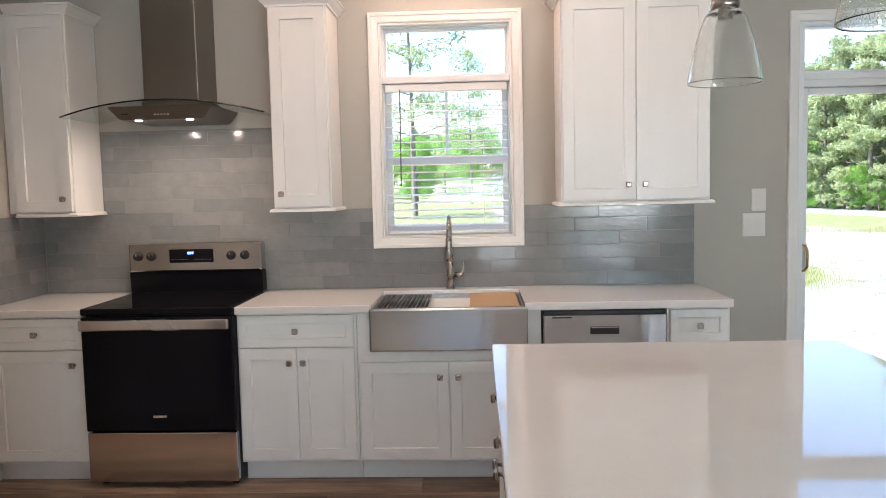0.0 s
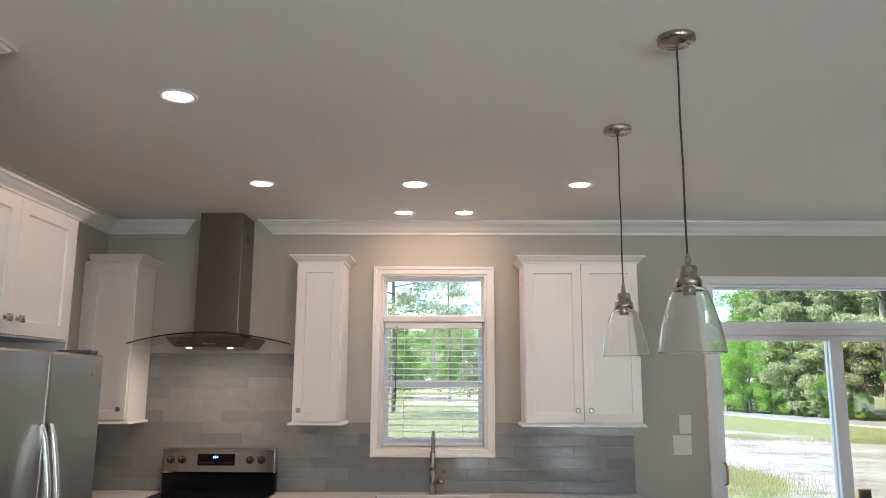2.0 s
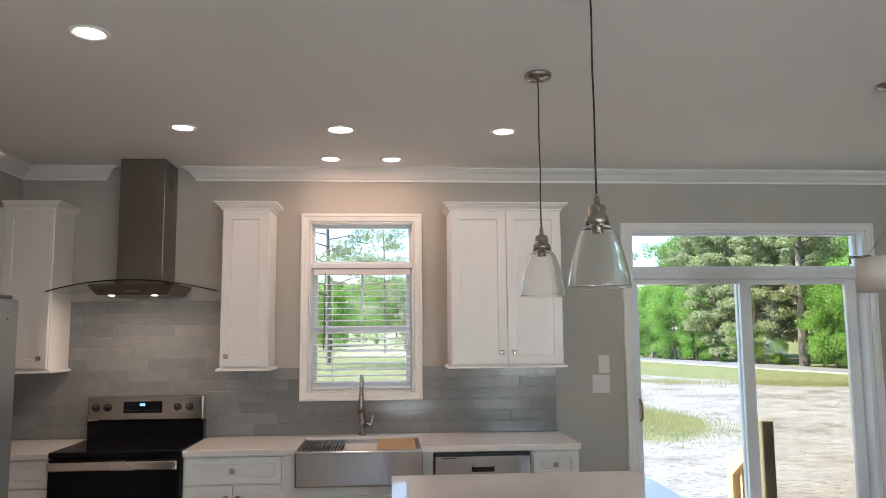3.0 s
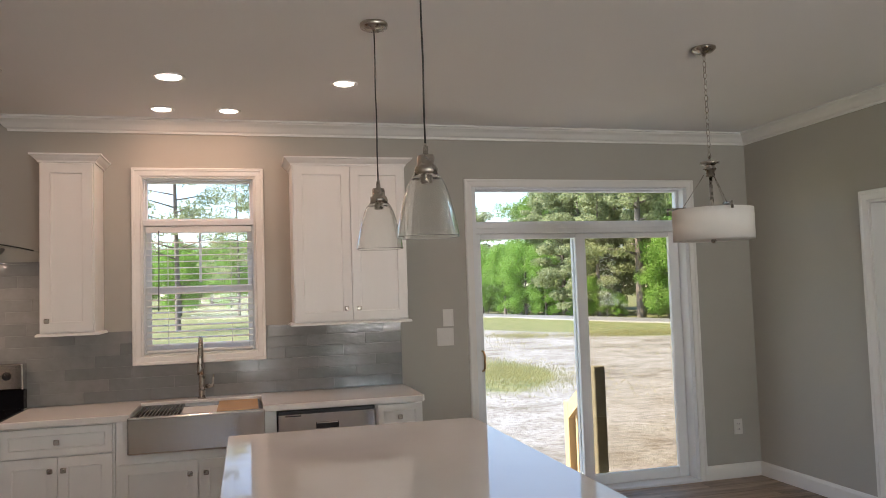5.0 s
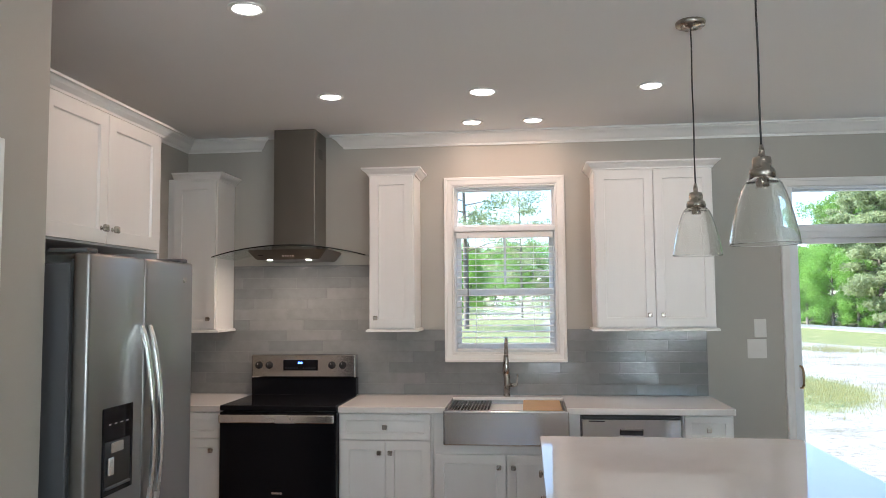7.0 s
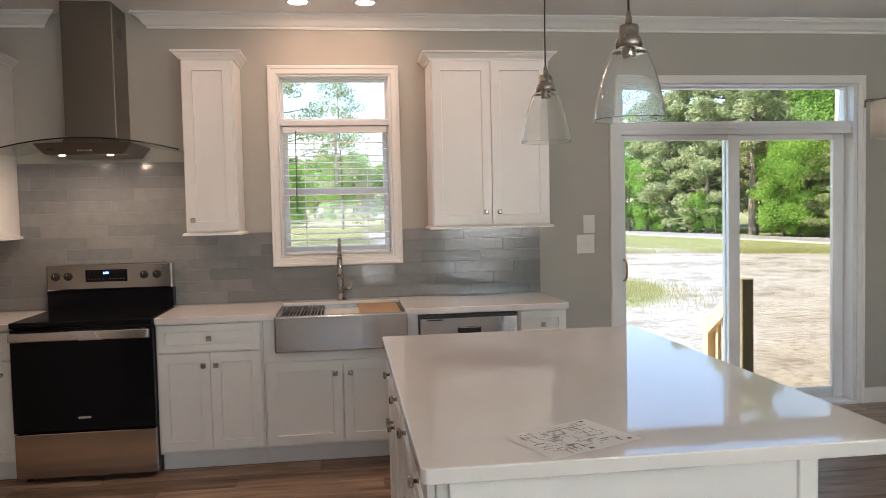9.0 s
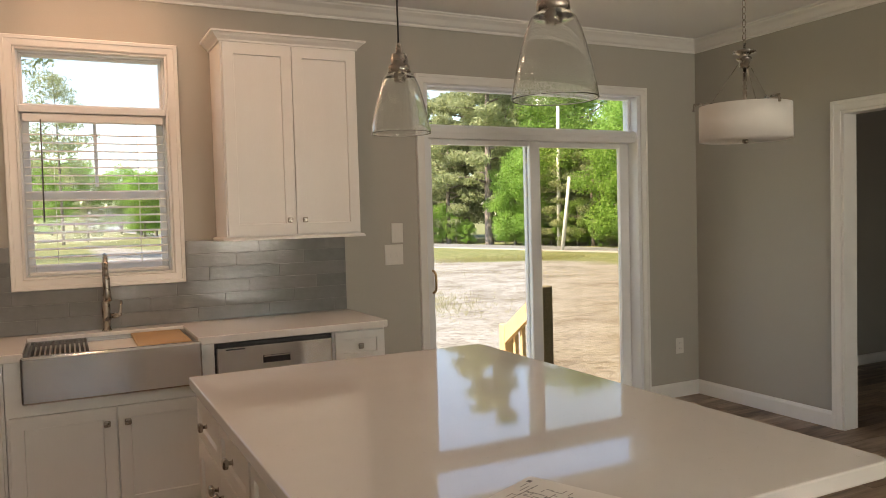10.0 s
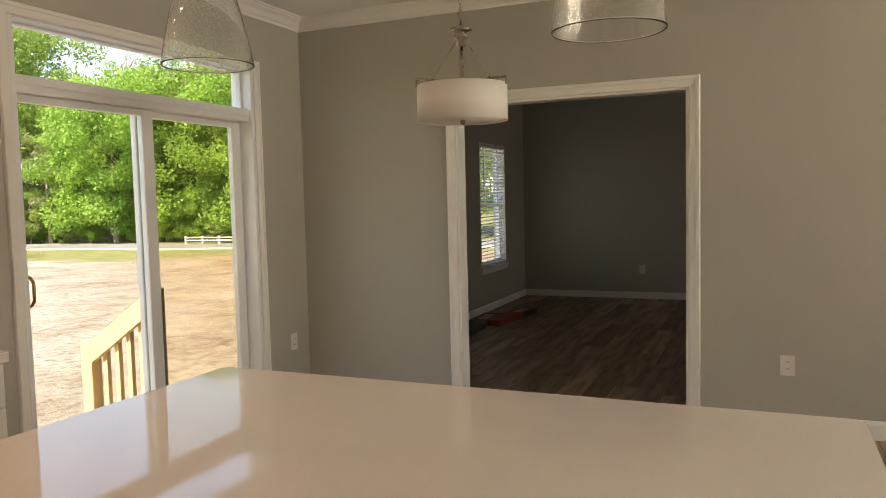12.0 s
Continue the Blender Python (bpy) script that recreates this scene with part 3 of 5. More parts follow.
blind("window_blind", WIN[0] + 0.030, WIN[1] - 0.030, WIN[2] + 0.016, 2.068, 0.030, "white faux-wood blind with open slats in the kitchen window")
blind("window_blind", FWIN[0] + 0.02, FWIN[1] - 0.02, FWIN[2] + 0.016, FWIN[3] - 0.014, 0.018, "white blind with open slats in the next room's window", -18)

# sliding glass door with a transom
dm = pose((DOOR[0] + DOOR[1]) / 2, 0.08, 0.0)
sd = tagged(thing("door_1", dm, "white vinyl sliding glass door with transom, closed", "sliding door"), kind="structure")
part("casing", at_world(frame_trim(bmesh.new(), *DOOR, 0.056, 0.0, -1, "x", False), dm), M["trim"], sd)
part("jamb", at_world(ring_boxes(DOOR[0] + 0.001, DOOR[1] - 0.001, 0.001, DOOR[3] - 0.001, 0.030, -0.004, 0.160, bevel=0.002, wb=0.022, wt=0.012), dm), M["vinyl"], sd)
part("transom_bar", at_world(boxes((DOOR[0] + 0.032, DOOR[1] - 0.032, 0.020, 0.158, 1.992, 2.078), (DOOR[0] + 0.032, DOOR[1] - 0.032, 0.012, 0.030, 2.03, 2.068), bevel=0.004), dm), M["vinyl"], sd)
ts = part("transom_sash", at_world(ring_boxes(DOOR[0] + 0.032, DOOR[1] - 0.032, 2.079, DOOR[3] - 0.014, 0.022, 0.07, 0.12, wb=0.008, wt=0.012), dm), M["vinyl"], sd)
pane = part("pane", at_world(boxes((DOOR[0] + 0.05, DOOR[1] - 0.05, 0.092, 0.096, 2.083, DOOR[3] - 0.022)), dm), M["pane"], ts)
pane.visible_shadow = False
MID = 4.655
for nm, a, b, y in (("sliding_panel", DOOR[0] + 0.032, MID + 0.045, 0.052), ("fixed_panel", MID - 0.045, DOOR[1] - 0.032, 0.100)):
    rim = 0.056 if nm == "sliding_panel" else 0.09
    p = part(nm, at_world(boxes((a, a + 0.045 if nm == "sliding_panel" else a + 0.050, y, y + 0.04, 0.024, 1.990), (b - (0.085 if nm == "sliding_panel" else 0.085), b, y, y + 0.04, 0.024, 1.990), (a + 0.046, b - 0.086, y + 0.001, y + 0.039, 0.024, 0.105), (a + 0.046, b - 0.086, y + 0.001, y + 0.039, 1.952, 1.990), bevel=0.004), dm), M["vinyl"], sd)
    pane = part("pane", at_world(boxes((a + 0.03, b - 0.05, y + 0.018, y + 0.022, 0.09, 1.97)), dm), M["pane"], p)
    pane.visible_shadow = False
screen = part("insect_screen", at_world(boxes((MID + 0.02, DOOR[1] - 0.06, 0.148, 0.150, 0.06, 1.97)), dm), M["screen"], sd, "fine tan insect screen")
screen.visible_shadow = False
hx = DOOR[0] + 0.058
part("handle", at_world(tube(bmesh.new(), [(hx, 0.050, 1.115), (hx + 0.004, 0.022, 1.108), (hx + 0.006, 0.006, 1.085), (hx + 0.006, 0.004, 1.04), (hx + 0.006, 0.006, 0.995), (hx + 0.004, 0.022, 0.972), (hx, 0.050, 0.965)], 0.008, 8), dm), M["brass"], sd, "antique brass loop pull")
part("lock_plate", at_world(boxes((hx - 0.018, hx + 0.014, 0.046, 0.053, 0.95, 1.13), bevel=0.002), dm), M["vinyl"], sd)
part("threshold", at_world(boxes((DOOR[0], DOOR[1], -0.02, 0.17, -0.004, 0.020), bevel=0.004), dm), M["vinyl"], sd)

# cased opening to the next room
om = pose(RW, (OPEN[0] + OPEN[1]) / 2, 0.0)
op = tagged(thing("opening_trim", om, "white cased opening into the empty next room", "door casing"), kind="structure")
part("casing", at_world(frame_trim(bmesh.new(), *OPEN, 0.066, RW, -1, "y", False), om), M["trim"], op)
part("casing", at_world(frame_trim(bmesh.new(), *OPEN, 0.066, RW + 0.12, 1, "y", False), om), M["trim"], op)
part("jamb", at_world(boxes((RW - 0.003, RW + 0.123, OPEN[0] + 0.001, OPEN[0] + 0.018, 0, OPEN[3] - 0.019), (RW - 0.003, RW + 0.123, OPEN[1] - 0.018, OPEN[1] - 0.001, 0, OPEN[3] - 0.019), (RW - 0.003, RW + 0.123, OPEN[0] + 0.001, OPEN[1] - 0.001, OPEN[3] - 0.018, OPEN[3] - 0.001)), om), M["trim"], op)

# pantry door
pm = pose(JOG, -3.69, 0.0)
pd = tagged(thing("door_2", pm, "white panelled pantry door, closed", "door"), kind="structure")
part("casing", at_world(frame_trim(bmesh.new(), -4.10, -3.285, 0.0, 2.035, 0.057, JOG, 1, "y", False), pm), M["trim"], pd)
leaf_bm = boxes((JOG - 0.075, JOG - 0.04, -4.095, -3.290, 0.01, 2.03), bevel=0.003)
for z0, z1 in ((0.25, 0.95), (1.1, 1.88)):
    box(leaf_bm, JOG - 0.041, JOG - 0.034, -3.98, -3.40, z0, z1, bevel=0.006)
part("door_leaf", at_world(leaf_bm, pm), M["trim"], pd)
part("door_knob", at_world(tube(bmesh.new(), [(JOG - 0.042, -3.36, 0.95), (JOG - 0.01, -3.36, 0.95), (JOG, -3.36, 0.95), (JOG + 0.02, -3.36, 0.95)], [0.012, 0.012, 0.028, 0.02], 12), pm), M["nickel"], pd)
for rx in (1.9, 4.4, 9.0):
    rm = pose(rx, REAR, 0.6)
    rw = tagged(thing("window_3", rm, "white vinyl window in the rear wall", "window"), kind="structure")
    part("window_frame", at_world(ring_boxes(rx - 0.798, rx + 0.798, 0.602, 2.298, 0.05, REAR - 0.12, REAR - 0.02), rm), M["vinyl"], rw)
    part("casing", at_world(frame_trim(bmesh.new(), rx - 0.8, rx + 0.8, 0.6, 2.3, 0.056, REAR, 1, "x"), rm), M["trim"], rw)
    pane = part("pane", at_world(boxes((rx - 0.76, rx + 0.76, REAR - 0.075, REAR - 0.07, 0.64, 2.26)), rm), M["pane"], rw)
    pane.visible_shadow = False

# ---- kitchen cabinets ----


def knob(parent, x, y, z, out=(0, -1)):
    """Square soft-edged knob on a short stem, in the cabinet's own frame, standing out along -y."""
    k = part("knob", boxes((x - 0.015, x + 0.015, y - 0.030, y - 0.014, z - 0.015, z + 0.015), bevel=0.006, seg=3), M["nickel"], parent, "brushed nickel knob")
    part("stem", tube(bmesh.new(), [(x, y - 0.0005, z), (x, y - 0.004, z), (x, y - 0.0145, z)], [0.010, 0.006, 0.006], 10), M["nickel"], k)


def shaker(x0, x1, z0, z1, y=0.0, rail=0.058, t=0.020):
    """A shaker front in one piece: flat rails round a recessed panel; its back lies at y."""
    bm = bmesh.new()
    ring = [(x0, z0), (x1, z0), (x1, z1), (x0, z1)]
    e = 0.0015
    loops = []
    for inset, yy in ((0.0, y), (0.0, y - t + e), (e, y - t), (rail, y - t), (rail + 0.003, y - t + 0.010)):
        loops.append([bm.verts.new((x + (inset if x == x0 else -inset), yy, z + (inset if z == z0 else -inset))) for x, z in ring])
    for a, b in zip(loops, loops[1:]):
        for k in range(4):
            bm.faces.new((a[k], a[(k + 1) % 4], b[(k + 1) % 4], b[k]))
    bm.faces.new(loops[0][::-1])
    bm.faces.new(loops[-1])
    return bm


def base_cabinet(m, w, label, fronts, depth=0.60, toe=True, group="base cabinets"):
    """fronts: rows of (kind, x0, x1, z0, z1, knob x, knob z)."""
    c = thing("base_cabinet", m, label, "cabinet", group)
    part("body", boxes((0, w, 0, depth, 0.112, 0.874), bevel=0.001), M["cabinet"], c)
    if toe:
        part("toe_kick", boxes((0, w, 0.075, depth, 0.0, 0.111)), M["cabinet"], c)
    for kind, x0, x1, z0, z1, kx, kz in fronts:
        f = part(kind, shaker(x0, x1, z0, z1, -0.0015, 0.040 if kind == "drawer" else 0.056), M["cabinet"], c)
        if kx is not None:
            knob(f, kx, -0.0215, kz)
    return c


G = 0.003


def drawer_doors(w, split=True):
    r = [("drawer", 0.012, w - 0.012, 0.708, 0.866, w / 2, 0.787)]
    if split:
        r += [("door", 0.012, w / 2 - G / 2, 0.128, 0.700, w / 2 - 0.035, 0.628), ("door", w / 2 + G / 2, w - 0.012, 0.128, 0.700, w / 2 + 0.035, 0.628)]
    else:
        r += [("door", 0.012, w - 0.012, 0.128, 0.700, w - 0.05, 0.628)]
    return r


YF = -0.604
base_cabinet(pose(LW + 0.003, YF, 0), 0.543, "white shaker base cabinet with drawer beside the range", [("drawer", 0.04, 0.531, 0.708, 0.866, 0.285, 0.787), ("door", 0.04, 0.531, 0.128, 0.700, 0.475, 0.628)])
base_cabinet(pose(0.765, YF, 0), 0.603, "white shaker base cabinet with one drawer and two doors", drawer_doors(0.603))
c = base_cabinet(pose(1.371, YF, 0), 0.914, "white shaker sink base cabinet with two doors", [("door", 0.014, 0.456 - G, 0.128, 0.622, 0.456 - 0.045, 0.548), ("door", 0.456 + G, 0.900, 0.128, 0.622, 0.456 + 0.045, 0.548)])
base_cabinet(pose(2.897, YF, 0), 0.303, "narrow white shaker cabinet with a drawer at the counter's end", [("drawer", 0.012, 0.291, 0.708, 0.866, 0.15, 0.787), ("door", 0.012, 0.291, 0.128, 0.700, 0.05, 0.628)])

CAB_CROWN = [(0.0, 0.0), (0.010, 0.0), (0.012, 0.010), (0.030, 0.026), (0.040, 0.040), (0.050, 0.042), (0.050, 0.052), (0.0, 0.052)]
RAIL = [(0.0, 0.0), (0.022, 0.0), (0.022, 0.010), (0.014, 0.018), (0.0, 0.020)]


def wrap(profile, z, w, d, left=True, right=True):
    bm = bmesh.new()
    prof = [(o, zz + z) for o, zz in profile]
    run(bm, prof, (0, 0), (w, 0), (0, -1), -1 if left else 0, -1 if right else 0)
    if right:
        run(bm, prof, (w, 0), (w, d), (1, 0), -1, 0)
    if left:
        run(bm, prof, (0, d), (0, 0), (-1, 0), 0, -1)
    return bm


def wall_cabinet(m, w, h, d, doors, label, left=True, right=True, rail=True, group="wall cabinets"):
    c = thing("wall_cabinet", m, label, "cabinet", group)
    part("body", boxes((0, w, 0, d, 0, h), bevel=0.001), M["cabinet"], c)
    for x0, x1, kx, kz in doors:
        f = part("door", shaker(x0, x1, 0.008, h - 0.02, -0.0015), M["cabinet"], c)
        knob(f, kx, -0.0215, kz)
    part("crown_moulding", wrap(CAB_CROWN, h - 0.012, w, d, left, right), M["cabinet"], c)
    if rail:
        part("light_rail", wrap(RAIL, -0.020, w, d, left, right), M["cabinet"], c)
    return c


UZ, UH = 1.391, 1.062
wall_cabinet(pose(LW + 0.045, -0.312, UZ), 0.322, UH, 0.309, [(0.008, 0.314, 0.314 - 0.04, 0.075)], "tall narrow white shaker wall cabinet in the corner", left=False)
structure("trim_filler", boxes((LW + 0.002, LW + 0.043, -0.309, -0.29, UZ, UZ + UH)), M["cabinet"], "white filler strip beside the corner cabinet", "trim")
wall_cabinet(pose(0.902, -0.312, UZ), 0.311, UH, 0.309, [(0.008, 0.303, 0.048, 0.075)], "narrow white shaker wall cabinet beside the window")
wall_cabinet(pose(2.424, -0.312, UZ), 0.765, UH, 0.309, [(0.008, 0.381, 0.340, 0.085), (0.384, 0.757, 0.425, 0.085)], "white shaker wall cabinet with two doors")
# over the refrigerator, facing the room
fc = wall_cabinet(pose(0.222, JOGY + 0.006, 1.815, 0, 0, 90), 1.028, 0.572, 0.76, [(0.10, 0.53, 0.49, 0.07), (0.533, 0.965, 0.573, 0.07)], "white shaker cabinet with two doors above the refrigerator", left=False, rail=False)
part("end_panel", boxes((1.008, 1.027, 0.002, 0.76, -1.815, -0.002)), M["cabinet"], fc)

# worktops
ct = structure("counter_left", prism(bmesh.new(), [(LW + 0.002, -0.648), (-0.006, -0.648), (-0.006, -0.014), (LW + 0.002, -0.014)], 0.8755, 0.914, 0.004), M["quartz"])
del ct["kind"]
ct.name = "worktop"
tagged(ct, "short white quartz worktop beside the range", "worktop")
ct = mesh_ob("worktop", prism(bmesh.new(), [(0.768, -0.648), (1.452, -0.648), (1.452, -0.135), (2.204, -0.135), (2.204, -0.648), (3.196, -0.648), (3.210, -0.634), (3.210, -0.014), (0.768, -0.014)], 0.8755, 0.914, 0.004), M["quartz"])
tagged(ct, "white quartz worktop cut out round the apron sink", "worktop")

# apron sink
sm = pose(1.828, -0.40, 0.68)
sk = thing("apron_sink", sm, "stainless steel apron-front farmhouse sink", "sink")
bm = boxes((1.440, 2.216, -0.676, -0.640, 0.684, 0.898), bevel=0.010, seg=3)
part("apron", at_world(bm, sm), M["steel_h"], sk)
bm = bmesh.new()
loops = []
for dx, z in ((0.0, 0.686), (0.0, 0.896), (0.012, 0.896), (0.012, 0.880), (0.024, 0.8795), (0.026, 0.72), (0.045, 0.696)):
    loops.append([bm.verts.new(p) for p in ((1.456 + dx, -0.6395 + dx, z), (2.200 - dx, -0.6395 + dx, z), (2.200 - dx, -0.139 - dx, z), (1.456 + dx, -0.139 - dx, z))])
for p, q in zip(loops, loops[1:]):
    for k in range(4):
        bm.faces.new((p[k], p[(k + 1) % 4], q[(k + 1) % 4], q[k]))
bm.faces.new(loops[0][::-1])
bm.faces.new(loops[-1])
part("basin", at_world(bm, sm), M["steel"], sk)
part("drain", at_world(lathe([(0.045, 0.695), (0.045, 0.698), (0.03, 0.697), (0.02, 0.699)], 20, 1.828, -0.40), sm), M["bright_steel"], sk)
rk = thing("drying_rack", pose(1.60, -0.39, 0.8815), "black roll-up drying rack lying across the sink", "drying rack")
for k in range(12):
    x = -0.115 + k * 0.021
    part("rod", tube(bmesh.new(), [(x, -0.231, 0.007), (x, 0.231, 0.007)], 0.0065, 8), M["black"], rk)
part("edge_strip", boxes((-0.125, 0.122, -0.232, -0.222, -0.001, 0.0008), bevel=0.001), M["rubber"], rk)
cb = tagged(mesh_ob("cutting_board", boxes((1.935, 2.180, -0.624, -0.156, 0.8803, 0.900), bevel=0.004, seg=2), M["cutting_board"]), "pale maple cutting board resting across the sink", "cutting board")

# tap
fm = pose(1.824, -0.075, 0.914)
fa = thing("kitchen_faucet", fm, "brushed nickel pull-down kitchen faucet", "faucet")
part("base", lathe([(0.028, 0.0), (0.028, 0.006), (0.021, 0.012), (0.020, 0.15), (0.018, 0.155)], 24), M["nickel"], fa)
neck = [(0, 0, 0.155), (0, 0, 0.30)] + [(0, -0.085 + 0.085 * math.cos(a), 0.30 + 0.105 * math.sin(a)) for a in np.linspace(0.2, math.pi - 0.15, 12).tolist()] + [(0, -0.168, 0.30)]
part("spout", tube(bmesh.new(), neck, 0.0125, 12), M["nickel"], fa)
part("spray_head", tube(bmesh.new(), [(0, -0.168, 0.302), (0, -0.168, 0.29), (0, -0.168, 0.22), (0, -0.168, 0.175), (0, -0.168, 0.17)], [0.014, 0.017, 0.019, 0.022, 0.018], 16), M["nickel"], fa)
part("lever", tube(bmesh.new(), [(0.018, 0, 0.075), (0.05, 0, 0.078), (0.066, 0, 0.080), (0.070, -0.002, 0.10), (0.076, -0.004, 0.155)], [0.014, 0.014, 0.011, 0.006, 0.005], 12), M["nickel"], fa)

# dishwasher
wm = pose(2.591, -0.62, 0.0)
dw = thing("dishwasher", wm, "stainless steel dishwasher with a pocket handle", "dishwasher")
part("tub", boxes((-0.298, 0.298, 0.02, 0.56, 0.10, 0.870)), M["case_grey"], dw)
part("door", boxes((-0.297, 0.297, -0.012, 0.018, 0.115, 0.846), bevel=0.004, seg=2), M["steel_h"], dw)
part("control_edge", boxes((-0.297, 0.297, -0.008, 0.018, 0.848, 0.868), bevel=0.002), M["black"], dw, "black control strip under the worktop")
part("handle_pocket", boxes((-0.070, 0.070, -0.0150, -0.0129, 0.752, 0.790), bevel=0.001), M["black"], dw, "black recessed pocket handle")
part("handle_lip", boxes((-0.066, 0.066, -0.018, -0.015, 0.782, 0.789), bevel=0.001), M["steel_h"], dw)
part("vent_mark", boxes((-0.255, -0.16, -0.0138, -0.0125, 0.832, 0.838)), M["black"], dw)
part("toe_panel", boxes((-0.297, 0.297, 0.05, 0.06, 0.0, 0.11)), M["black"], dw)

# ---- range ----
rm = pose(0.381, -0.33, 0.0)
rg = thing("electric_range", rm, "stainless steel electric range with black glass cooktop", "stove")
part("body", boxes((-0.378, 0.378, -0.295, 0.30, 0.03, 0.885)), M["black"], rg)
part("cooktop", boxes((-0.383, 0.383, -0.345, 0.235, 0.887, 0.921), bevel=0.008, seg=3), M["black_glass"], rg)
od = part("oven_door", boxes((-0.381, 0.381, -0.345, -0.297, 0.298, 0.878), bevel=0.006, seg=2), M["black_glass"], rg, "black glass oven door")
part("window_glass", boxes((-0.27, 0.27, -0.3468, -0.3455, 0.38, 0.74)), M["black_glass"], od)
part("badge", boxes((-0.035, 0.035, -0.3482, -0.3469, 0.368, 0.380), bevel=0.0005), M["bright_steel"], od, "small pale badge")
bm = boxes((-0.375, 0.375, -0.388, -0.366, 0.815, 0.868), bevel=0.008, seg=3)
box(bm, -0.34, -0.30, -0.367, -0.344, 0.825, 0.858)
box(bm, 0.30, 0.34, -0.367, -0.344, 0.825, 0.858)
part("handle", bm, M["bright_steel"], od, "wide flat steel oven handle")
part("storage_drawer", boxes((-0.381, 0.381, -0.340, -0.297, 0.036, 0.290), bevel=0.006, seg=2), M["steel_h"], rg, "brushed steel storage drawer")
for lx in (-0.34, 0.34):
    for ly in (-0.25, 0.25):
        part("foot", boxes((lx - 0.015, lx + 0.015, ly - 0.015, ly + 0.015, 0.0, 0.03)), M["black"], rg)
bm = bmesh.new()
pts = [(0.300, 0.921), (0.228, 0.921), (0.222, 1.040), (0.300, 1.040)]
for x in (-0.381, 0.381):
    bm.faces.new([bm.verts.new((x, y, z)) for y, z in pts])
bm.verts.ensure_lookup_table()
for k in range(4):
    bm.faces.new((bm.verts[k], bm.verts[(k + 1) % 4], bm.verts[4 + (k + 1) % 4], bm.verts[4 + k]))
part("back_riser", bm, M["black_glass"], rg)
bg = part("backguard", boxes((-0.381, 0.381, 0.214, 0.302, 1.041, 1.205), bevel=0.010, seg=3), M["steel_h"], rg, "brushed steel control panel")
part("display", boxes((-0.145, 0.107, 0.2115, 0.2135, 1.092, 1.168), bevel=0.0008), M["black_glass"], bg)
for k, dx in enumerate((-0.034, -0.022, -0.010)):
    part("clock_digit", boxes((dx - 0.004, dx + 0.004, 0.2105, 0.2112, 1.140, 1.154)), M["clock_glow"], bg, "blue clock digit")
for k in range(10):
    kx = -0.127 + (k % 5) * 0.021 + (0.13 if k > 4 else 0)
    part("button_mark", boxes((kx - 0.006, kx + 0.006, 0.2108, 0.2113, 1.108, 1.112)), M["case_grey"], bg)
for kx in (-0.324, -0.249, 0.209, 0.287):
    kn = part("control_knob", tube(bmesh.new(), [(kx, 0.2135, 1.130), (kx, 0.208, 1.130), (kx, 0.206, 1.130), (kx, 0.186, 1.130), (kx, 0.184, 1.130)], [0.026, 0.026, 0.021, 0.019, 0.015], 20), M["black"], bg, "black control knob")
    part("knob_pointer", boxes((kx - 0.002, kx + 0.002, 0.1825, 0.1838, 1.134, 1.147)), M["bright_steel"], kn)

# ---- hood ----
HX = 0.366
hm = pose(HX, -0.25, 1.84)
hd = thing("range_hood", hm, "stainless steel chimney hood with curved glass canopy", "range hood")
up = part("chimney", at_world(boxes((HX - 0.148, HX + 0.148, -0.300, -0.004, 1.975, CEIL - 0.002), bevel=0.004, seg=2), hm), M["dark_steel"], hd)
for k in range(5):
    part("vent_slot", at_world(boxes((HX + 0.1484, HX + 0.1496, -0.21, -0.11, 2.600 + k * 0.014, 2.607 + k * 0.014)), hm), M["black"], up)
bm = bmesh.new()
nx, front, back, thick = 28, -0.50, -0.012, 0.006
grid = []
for i in range(nx + 1):
    s = -1 + 2 * i / nx
    x = HX + 0.535 * s
    z = 1.956 - 0.070 * s * s
    yf = front + 0.06 * s * s
    grid.append([bm.verts.new(p) for p in ((x, yf, z), (x, back, z), (x, back, z + thick), (x, yf, z + thick))])
for a, b in zip(grid, grid[1:]):
    for k in range(4):
        bm.faces.new((a[k], a[(k + 1) % 4], b[(k + 1) % 4], b[k]))
bm.faces.new(grid[0][::-1])
bm.faces.new(grid[-1])
part("glass_canopy", at_world(bm, hm), M["hood_glass"], hd, "thin curved tinted glass canopy")
bm = bmesh.new()
edge = [(HX + 0.5355 * s, -0.5005 + 0.06 * s * s, 1.959 - 0.070 * s * s) for s in [-1 + 2 * i / 28 for i in range(29)]]
tube(bm, edge, 0.0042, 6)
part("glass_rim", at_world(bm, hm), M["glass_edge"], hd, "dark polished glass edge")
bm = bmesh.new()
lo = [bm.verts.new(p) for p in ((HX - 0.22, -0.44, 1.866), (HX + 0.22, -0.44, 1.866), (HX + 0.22, -0.02, 1.866), (HX - 0.22, -0.02, 1.866))]
hi = [bm.verts.new(p) for p in ((HX - 0.275, -0.47, 1.932), (HX + 0.275, -0.47, 1.932), (HX + 0.275, -0.02, 1.932), (HX - 0.275, -0.02, 1.932))]
bm.faces.new(lo[::-1])
bm.faces.new(hi)
for k in range(4):
    bm.faces.new((lo[k], lo[(k + 1) % 4], hi[(k + 1) % 4], hi[k]))
bmesh.ops.bevel(bm, geom=bm.edges[:], offset=0.006, segments=2, affect="EDGES")
box(bm, HX - 0.16, HX + 0.16, -0.30, -0.006, 1.928, 1.976)
part("motor_box", at_world(bm, hm), M["dark_steel"], hd)
